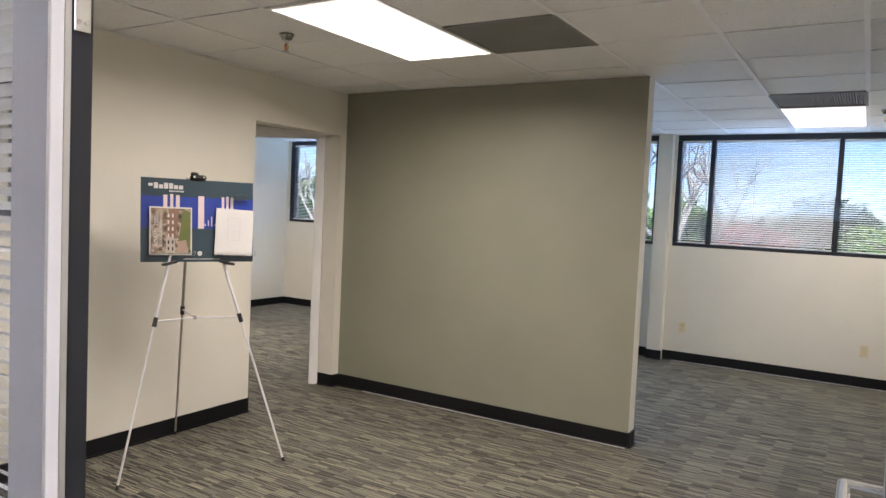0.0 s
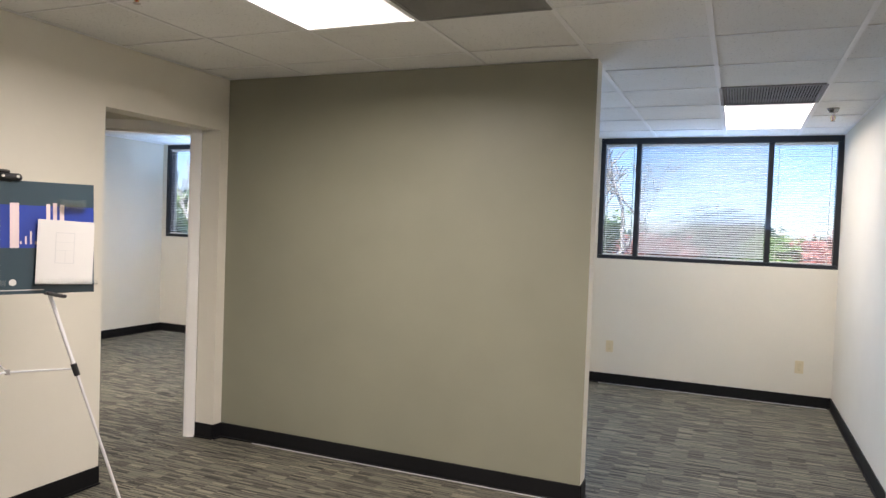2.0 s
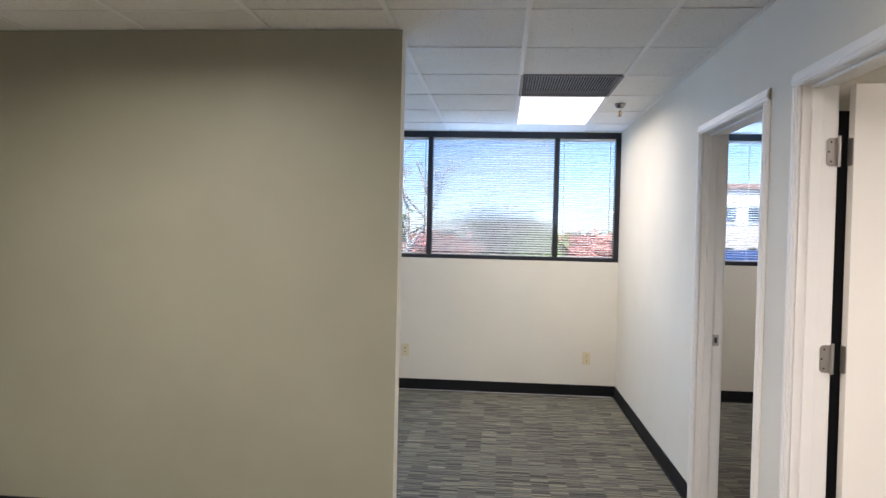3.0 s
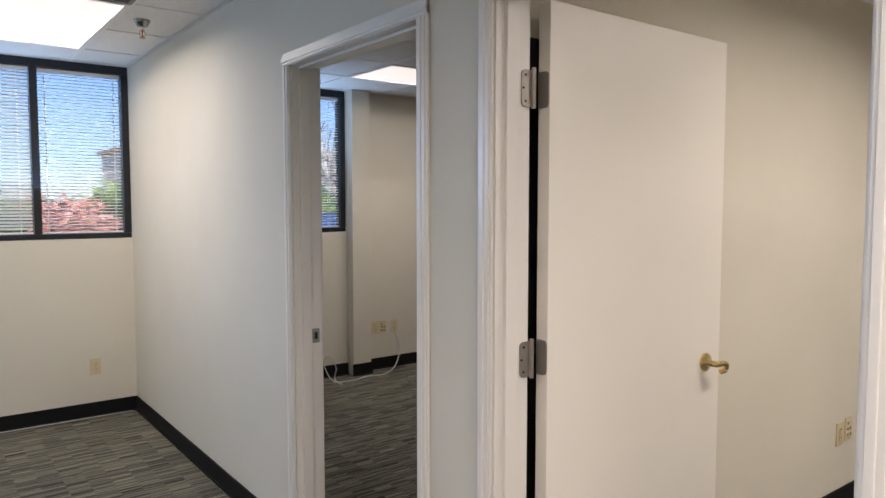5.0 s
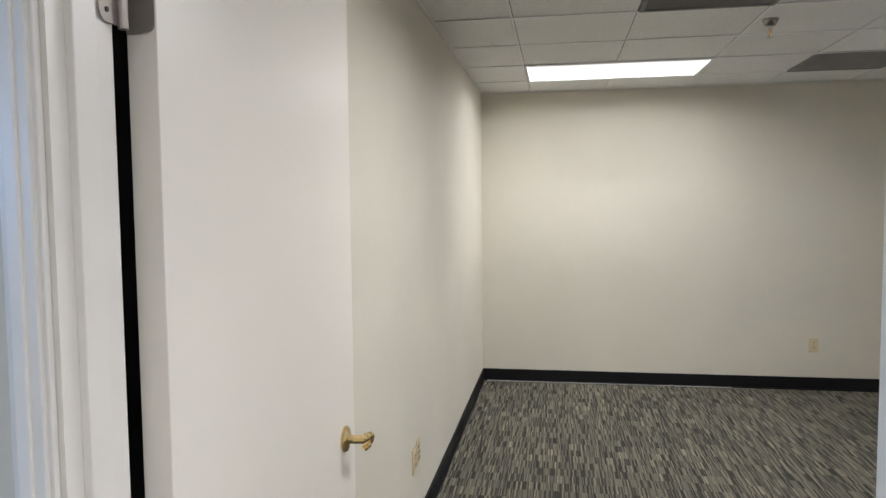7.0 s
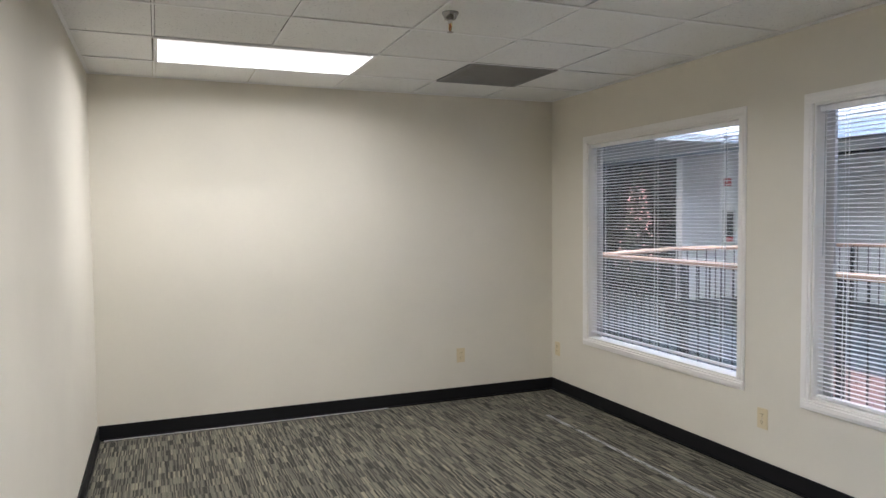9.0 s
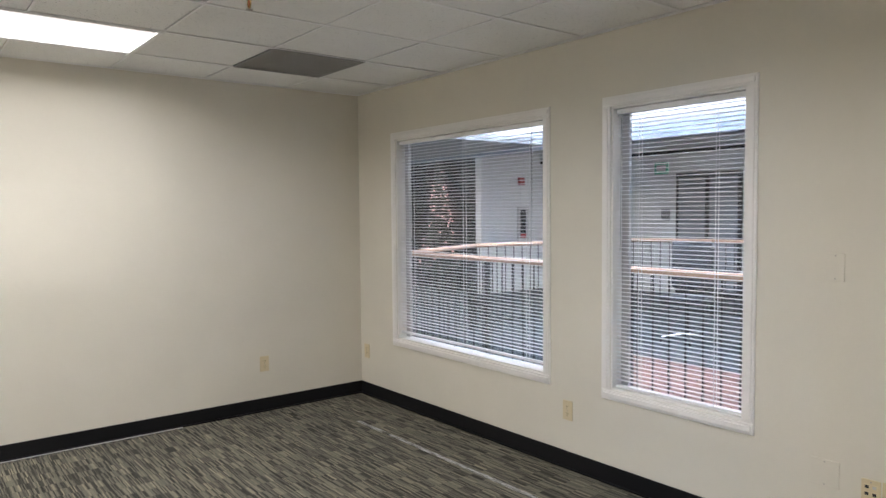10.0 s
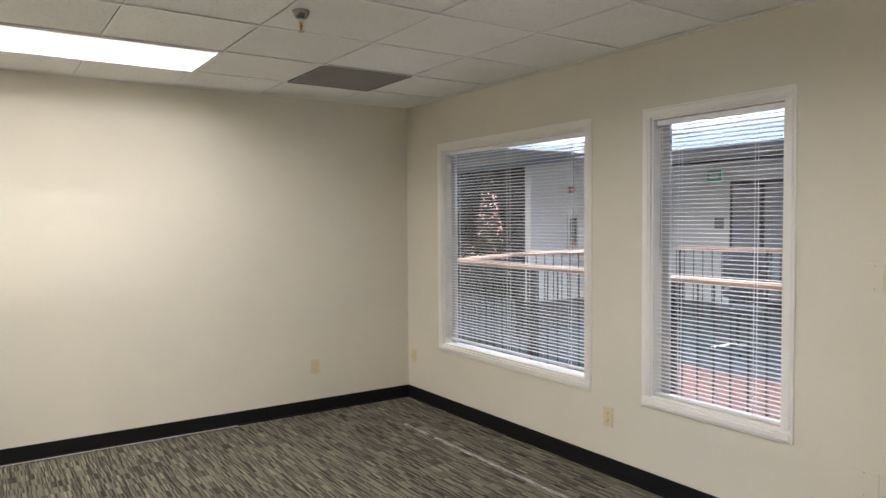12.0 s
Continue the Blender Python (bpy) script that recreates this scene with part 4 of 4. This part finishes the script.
solid("parapet", boxed(-5.0, 12.35, 0.36, 0.408, 2.5, 3.6), WHITE, "white wall above the corridor ceiling", "wall", "structure")
solid("ceiling_corridor", boxed(-5.0, 12.2, -0.1, 0.355, 2.5, 2.6), TILE, "white ceiling of the corridor", "ceiling", "structure")
solid("ceiling_atrium", boxed(-5.0, 12.2, -7.3, -4.4, 2.62, 2.72), GREYP, "grey ceiling at the far side of the atrium", "ceiling", "structure")
solid("ceiling_skylight_well", boxed(8.2, 12.2, -4.4, -0.1, 2.5, 2.6), GREYP, "grey ceiling at the end of the atrium", "ceiling", "structure")
solid("fascia", boxed(-5.0, 12.2, -4.52, -4.402, 2.42, 2.66), BLUEG, "blue-grey painted band below the skylight", "fascia", "structure")
solid("fascia", boxed(-5.0, 12.2, -4.52, -4.405, 2.662, 3.6), WHITE, "white fascia under the skylight", "fascia", "structure")
solid("fascia", boxed(-5.0, 12.2, -0.098, -0.0, 2.61, 3.6), WHITE, "white fascia under the skylight", "fascia", "structure")
solid("soffit", boxed(-5.0, 9.99, -6.5, -6.25, 2.432, 2.615), GREYP, "grey soffit drop under the ceiling", "soffit", "structure")
solid("soffit_edge", boxed(-5.0, 9.99, -6.5, -6.248, 2.375, 2.43), DARKG, "dark edge along the soffit", "soffit", "structure")
solid("atrium_roof", boxed(-5.15, 12.35, -7.45, -4.4, 3.6, 3.7), WHITE, "white roof slab beside the skylight", "roof", "structure")
solid("atrium_roof", boxed(-5.15, 12.35, -0.1, 0.53, 3.6, 3.7), WHITE, "white roof slab beside the skylight", "roof", "structure")
sk = thing("skylight", "long glazed skylight over the atrium", "skylight", (3.6, -2.25, 3.62), kind="structure")
for i in range(13):
    part("glazing_bar", boxed(-8.6 + i * 1.4, -8.54 + i * 1.4, -2.15, 2.15, 0.0, 0.08), WHITE, sk)
# unseen panel added over the west bays to cut skylight at the entrance
part("light_block_panel", boxed(-8.54, -4.34, -2.15, 2.15, 0.03, 0.09), WHITE, sk)
for i in range(3, 12):
    part("pane", boxed(-8.54 + i * 1.4, -7.2 + i * 1.4, -2.15, 2.15, 0.03, 0.036), FROST, sk)

# brick paving strip
solid("paving_bed", boxed(-2.0, 5.3, -2.3, -0.55, -0.001, 0.004), painted("worn_brick_bed", (0.12, 0.07, 0.06), 0.9, 0.2), "dull red bed of the brick paving", "paving", "structure")
pv = thing("brick_paving", "red brick paving strip beside the railing", "paving", (0, 0, 0.004), kind="structure")


def railing(pts, label):
    """A guard rail along points at floor level: wooden handrail on dark square balusters."""
    t = thing("railing", label, "railing", (*pts[0], 0), "guard rails")
    o = Vector((*pts[0], 0))
    bme = mesh("baluster", boxed(-0.005, 0.005, -0.005, 0.005, 0.06, 1.03), BLACK)
    for a, b in zip(pts, pts[1:]):
        a, b = Vector((*a, 0)) - o, Vector((*b, 0)) - o
        n = int((b - a).length / 0.13)
        rail = rod(bmesh.new(), a + Vector((0, 0, 1.05)), b + Vector((0, 0, 1.05)), 0.026, 14)
        bmesh.ops.create_icosphere(rail, subdivisions=2, radius=0.026, matrix=Matrix.Translation(b + Vector((0, 0, 1.05))))
        smooth(part("handrail", rail, HANDRAIL, t, "pale wooden handrail"))
        part("bottom_rail", rod(bmesh.new(), a + Vector((0, 0, 0.06)), b + Vector((0, 0, 0.06)), 0.01, 6), BLACK, t)
        for i in range(n):
            s = new("baluster", bme)
            s.parent = t
            s.location = a + (b - a) * ((i + 0.5) / n)
            if i % 12 == 0:
                part("post", boxed(-0.02, 0.02, -0.02, 0.02, 0.001, 1.03), BLACK, t).location = a + (b - a) * ((i + 0.02) / n)
    return t


railing([(0.6, -0.62), (6.65, -0.72), (7.35, -2.3), (7.0, -5.0), (5.9, -5.4), (2.5, -5.4)], "guard rail with a pale wooden handrail and dark balusters")


def office_chair(x, y, turn):
    t = thing("office_chair", "dark grey swivel office chair on a chrome five-star base", "chair", (x, y, 0), "atrium chairs")
    t.rotation_euler = (0, 0, radians(turn))
    FAB = painted("charcoal_fabric", (0.045, 0.05, 0.06), 0.9, 0.2, 300, 0.002)
    part("seat", boxed(-0.25, 0.25, -0.24, 0.24, 0.44, 0.52, bevel=0.03), FAB, t)
    part("backrest", boxed(-0.23, 0.23, 0.2, 0.27, 0.58, 1.12, bevel=0.03), FAB, t)
    part("back_bracket", boxed(-0.03, 0.03, 0.22, 0.26, 0.42, 0.62, bevel=0.008), BLACK, t)
    part("column", rod(bmesh.new(), (0, 0, 0.08), (0, 0, 0.44), 0.025, 12), BLACK, t)
    for i in range(5):
        a = i * 2 * math.pi / 5
        e = (0.3 * math.cos(a), 0.3 * math.sin(a), 0.06)
        lg = part("base_arm", rod(bmesh.new(), (0, 0, 0.1), e, 0.02, 8, 0.013), CHROME, t)
        part("castor", rod(bmesh.new(), (e[0] - 0.01, e[1], 0.029), (e[0] + 0.012, e[1], 0.029), 0.028, 12), BLACK, lg)


office_chair(5.05, -3.45, 200)
office_chair(4.0, -3.7, 150)
bt = thing("side_table", "low white topped table beside the chairs", "table", (4.55, -4.4, 0))
part("tabletop", boxed(-0.4, 0.4, -0.3, 0.3, 0.70, 0.73, bevel=0.008), PAPER, bt)
part("column", rod(bmesh.new(), (0, 0, 0.02), (0, 0, 0.7), 0.03, 12), BLACK, bt)
part("base", rod(bmesh.new(), (0, 0, 0.0), (0, 0, 0.02), 0.24, 20), BLACK, bt)

gd = thing("glass_door", "dark glazed double door in the far wall", "door", (7.1, -7.298, 0), kind="structure")
part("frame", boxed(-0.6, 0.6, 0.0, 0.05, 0.001, 2.12, bevel=0.004), BRONZE, gd)
for a in (-0.54, 0.04):
    part("pane", boxed(a, a + 0.5, 0.05, 0.056, 0.12, 2.04), painted("blinds_behind_glass", (0.3, 0.32, 0.35), 0.15, 0.2), gd)
sg = solid("door_sign", boxed(7.84, 8.02, -7.299, -7.285, 1.3, 1.5, bevel=0.003), SHADOW, "grey door sign on the far wall", "sign")
ex = thing("exit_sign", "green exit sign hung below the soffit", "sign", (7.55, -6.6, 2.18))
part("body", boxed(-0.13, 0.13, -0.012, 0.012, -0.1, 0.1, bevel=0.004), painted("exit_green", (0.05, 0.36, 0.2), 0.3), ex)
part("hanger", rod(bmesh.new(), (0, 0, 0.1), (0, 0, 0.44), 0.006, 8), STEEL, ex)
part("lettering", boxed(-0.09, 0.09, 0.0125, 0.014, -0.05, 0.05), PAPER, ex, "white printed lettering")
ceiling_light(7.6, 9.2, -6.15, -5.6, 2.615, power=26.0)
ceiling_light(10.5, 11.1, -3.2, -2.6, 2.49)
fc = thing("extinguisher_cabinet", "white fire extinguisher cabinet with a dark window on the white wall", "cabinet", (9.999, -5.78, 1.25))
part("body", boxed(-0.03, 0.0, -0.14, 0.14, -0.32, 0.32, bevel=0.004), PAPER, fc)
part("window", boxed(-0.034, -0.03, -0.08, 0.08, -0.26, 0.26), DARKG, fc, "dark glass front")
part("red_label", boxed(-0.036, -0.034, -0.08, 0.08, -0.26, -0.18), painted("alarm_red", (0.45, 0.04, 0.04), 0.4), fc)
fa = solid("fire_alarm", boxed(9.95, 9.999, -5.80, -5.66, 1.97, 2.11, bevel=0.006), painted("alarm_box_red", (0.4, 0.05, 0.05), 0.4, 0.2), "red fire alarm on the white wall", "alarm")
solid("conduit", rod(bmesh.new(), (9.99, -5.73, 1.57), (9.99, -5.73, 1.968), 0.006, 8), PALE, "thin conduit below the fire alarm", "conduit")
for i in range(9):
    solid("glazing_mullion", boxed(12.12, 12.195, -4.6 + i * 0.55, -4.54 + i * 0.55, 0.0, 2.49), SHADOW if i % 2 else BRONZE, "dark mullion of the end glazing", "mullion", "structure")
for z in (0.9, 1.7, 2.1):
    solid("glazing_transom", boxed(12.125, 12.19, -4.7, 0.35, z, z + 0.05), SHADOW, "dark transom of the end glazing", "transom", "structure")

NEEDLE = leaf_material("dark_needles", (0.006, 0.016, 0.009), (0.02, 0.035, 0.018))
GLOWR = glowing("warm_fairy_light", (1.0, 0.4, 0.36), 0.9)


def quads(name, centres, size, rnd, material, parent, label=""):
    """Many small leaves, each a bent pair of faces."""
    vs, fs = [], []
    for c in centres:
        a = Vector((rnd.gauss(0, 1), rnd.gauss(0, 1), rnd.gauss(0, 1))).normalized()
        b = a.orthogonal().normalized()
        n = a.cross(b)
        s = size * rnd.uniform(0.6, 1.3)
        i = len(vs)
        vs += [c - a * s, c + b * s * 0.5 + n * s * 0.15, c + a * s, c - b * s * 0.5 + n * s * 0.15]
        fs += [(i, i + 1, i + 2), (i, i + 2, i + 3)]
    me = bpy.data.meshes.new(name)
    me.from_pydata([tuple(v) for v in vs], [], fs)
    me.materials.append(material)
    ob = new(name, me)
    ob.parent = parent
    return tagged(ob, label)


def fairy_tree(x, y, h, seed):
    rnd = random.Random(seed)
    t = thing("decorated_tree", "slim dark artificial tree with pink fairy lights", "tree", (x, y, 0), "decorated trees")
    part("trunk", rod(bmesh.new(), (0, 0, 0), (0, 0, h), 0.035, 8, 0.01), BRONZE, t)
    pts = []
    for i in range(900):
        z = rnd.uniform(0.15, 1.0)
        r = (1 - z) * 0.42 * math.sqrt(rnd.random()) + 0.04
        a = rnd.uniform(0, 6.283)
        pts.append(Vector((r * math.cos(a), r * math.sin(a), z * h)))
    quads("branches", pts, 0.06, rnd, NEEDLE, t)
    lights = bmesh.new()
    for i in range(70):
        z = rnd.uniform(0.2, 1.0)
        r = (1 - z) * 0.42 + 0.05
        a = rnd.uniform(0, 6.283)
        bmesh.ops.create_icosphere(lights, subdivisions=1, radius=0.014, matrix=Matrix.Translation((r * math.cos(a), r * math.sin(a), z * h)))
    part("fairy_lights", lights, GLOWR, t, "small pink glowing lights")


fairy_tree(10.7, -4.35, 2.35, 3)
fairy_tree(11.0, -2.9, 1.7, 4)

# ---- outside ----
# ground colour lightened to bounce sunlight up through the blinds
ASPH = painted("pale_bounce_ground", (0.27, 0.265, 0.25), 0.9, 0.25, 30, 0.004)
G = -3.6
solid("ground", boxed(-1500, 1500, -1500, 1500, G - 1.0, G), ASPH, "parking ground outside the building, made pale to bounce sunlight indoors", "ground", "structure")
BARK = painted("pale_bark", (0.42, 0.38, 0.33), 0.85, 0.25, 40, 0.01)
BARK2 = painted("brown_bark", (0.12, 0.09, 0.07), 0.9, 0.25, 40, 0.01)
LEAFG = leaf_material("spring_leaves", (0.06, 0.14, 0.02), (0.16, 0.26, 0.05))
LEAFD = leaf_material("blue_green_leaves", (0.02, 0.06, 0.04), (0.05, 0.11, 0.07))
LEAFR = leaf_material("pink_red_leaves", (0.38, 0.10, 0.08), (0.62, 0.27, 0.21))


def limb(bm, a, d, length, r, depth, rnd, tips):
    b = a + d * length
    rod(bm, a, b, r, 6, r * 0.68)
    if depth == 0:
        tips.append(b)
        return
    for k in range(rnd.choice((2, 3))):
        s = Vector((rnd.gauss(0, 0.42), rnd.gauss(0, 0.42), rnd.uniform(0.0, 0.35)))
        limb(bm, b, (d + s).normalized(), length * rnd.uniform(0.62, 0.82), r * 0.64, depth - 1, rnd, tips)


def tree(x, y, trunk_h, crown, leaves, seed, bark, label, count=1500, size=0.11, depth=3):
    rnd = random.Random(seed)
    t = thing("tree", label, "tree", (x, y, G))
    bm = bmesh.new()
    tips = []
    rod(bm, (0, 0, 0), (0.05, 0, trunk_h), 0.16, 10, 0.10)
    for k in range(4):
        a = k * 1.57 + rnd.uniform(-0.4, 0.4)
        limb(bm, Vector((0.05, 0, trunk_h - 0.05)), Vector((0.7 * math.cos(a), 0.7 * math.sin(a), 1)).normalized(), crown * 0.5, 0.07, depth, rnd, tips)
    part("trunk", bm, bark, t)
    if leaves:
        pts = []
        for i in range(count):
            c = rnd.choice(tips)
            pts.append(c * 0.92 + Vector((0.05, 0, trunk_h)) * 0.08 + Vector((rnd.gauss(0, 0.2), rnd.gauss(0, 0.2), rnd.gauss(0, 0.16))) * crown)
        quads("crown", pts, size, rnd, leaves, t)
    return t


T = "leafy %s tree outside the windows"
for i, (x, y, th, cr, lv, kind) in enumerate((
        (-3.9, 16.0, 4.0, 1.1, LEAFG, "bright green"), (-2.2, 16.2, 3.95, 0.8, LEAFR, "pink-red"), (-0.7, 17.5, 4.3, 1.0, LEAFD, "blue-green"), (0.25, 16.4, 4.1, 0.75, LEAFG, "bright green"),
        (1.25, 16.0, 4.0, 0.8, LEAFR, "pink-red"), (2.3, 16.4, 4.2, 0.9, LEAFG, "bright green"), (-6.4, 17.0, 4.2, 1.2, LEAFG, "bright green"), (-9.2, 16.0, 4.3, 1.3, LEAFD, "blue-green"),
        (-13.0, 17.0, 3.8, 1.4, LEAFG, "bright green"), (-16.5, 19.0, 4.0, 1.5, LEAFG, "bright green"), (9.5, 24.0, 3.8, 1.2, LEAFG, "bright green"), (13.0, 30.0, 4.0, 1.4, LEAFD, "blue-green"))):
    tree(x, y, th, cr, lv, 20 + i, BARK2, T % kind, 1700, 0.10)
tree(-3.0, 13.2, 3.9, 2.3, None, 51, BARK, "bare pale-barked tree outside the windows", depth=4)
tree(6.2, 13.6, 3.9, 2.2, None, 57, BARK, "bare pale-barked tree outside the windows", depth=4)
tree(-12.0, 14.0, 3.8, 2.0, None, 63, BARK, "bare pale-barked tree outside the windows", depth=4)
rnd = random.Random(9)
hd = tagged(new("far_woods"), "distant band of dark green trees", "woods", kind="stuff")
quads("far_woods_leaves", [Vector((rnd.uniform(-120, 130), 95 + rnd.uniform(-8, 8), G + 4.6 * rnd.random() ** 0.6 + 0.6 * math.sin(i))) for i in range(9000)], 0.9, rnd, LEAFD, hd)

cp = thing("carport", "blue metal carport roof on grey posts", "carport", (8.0, 18.0, G))
CPB = painted("blue_metal", (0.02, 0.09, 0.3), 0.4, 0.1)
part("roof", boxed(-4.6, 8.0, -1.4, 1.6, 4.62, 4.78, bevel=0.02), CPB, cp)
part("fascia", boxed(-4.6, 8.0, -1.46, -1.405, 4.4, 4.84), CPB, cp)
for x in (-4.2, -1.0, 2.2, 5.4):
    part("post", boxed(x - 0.08, x + 0.08, -0.08, 0.08, 0, 4.62), ALU, cp)

WHT = painted("pale_stucco", (0.62, 0.57, 0.5), 0.8, 0.1, 20, 0.01)
hs = thing("office_building", "pale stucco building with rows of windows and arches", "building", (34.0, 78.0, G))
part("wall", boxed(-17, 17, 0, 14, 0, 10.5, bevel=0.05), WHT, hs)
part("roof", boxed(-17.4, 17.4, -0.4, 14.4, 10.5, 11.0, bevel=0.05), painted("terracotta", (0.35, 0.2, 0.14), 0.8, 0.2), hs)
for i in range(14):
    for z in (2.0, 6.9):
        w = part("window", boxed(-16 + i * 2.4, -14.8 + i * 2.4, -0.06, 0.0, z, z + 1.7), DARKG, hs)
        part("sill", boxed(-16.1 + i * 2.4, -14.7 + i * 2.4, -0.18, 0.0, z - 0.12, z), WHT, w)
        if z < 3:
            part("arch", rod(bmesh.new(), (-15.4 + i * 2.4, -0.055, z + 1.7), (-15.4 + i * 2.4, 0.0, z + 1.7), 0.6, 18), DARKG, w)

# brick pavers of the strip, nearest first
bme = mesh("brick", boxed(-0.098, 0.098, -0.047, 0.047, 0.0, 0.012), BRICKM)
for j in range(16):
    for i in range(12):
        s = new("brick", bme)
        s.parent = pv
        s.location = (2.7 + i * 0.206 + (0.103 if j % 2 else 0.0), -0.75 - j * 0.102, 0.0)
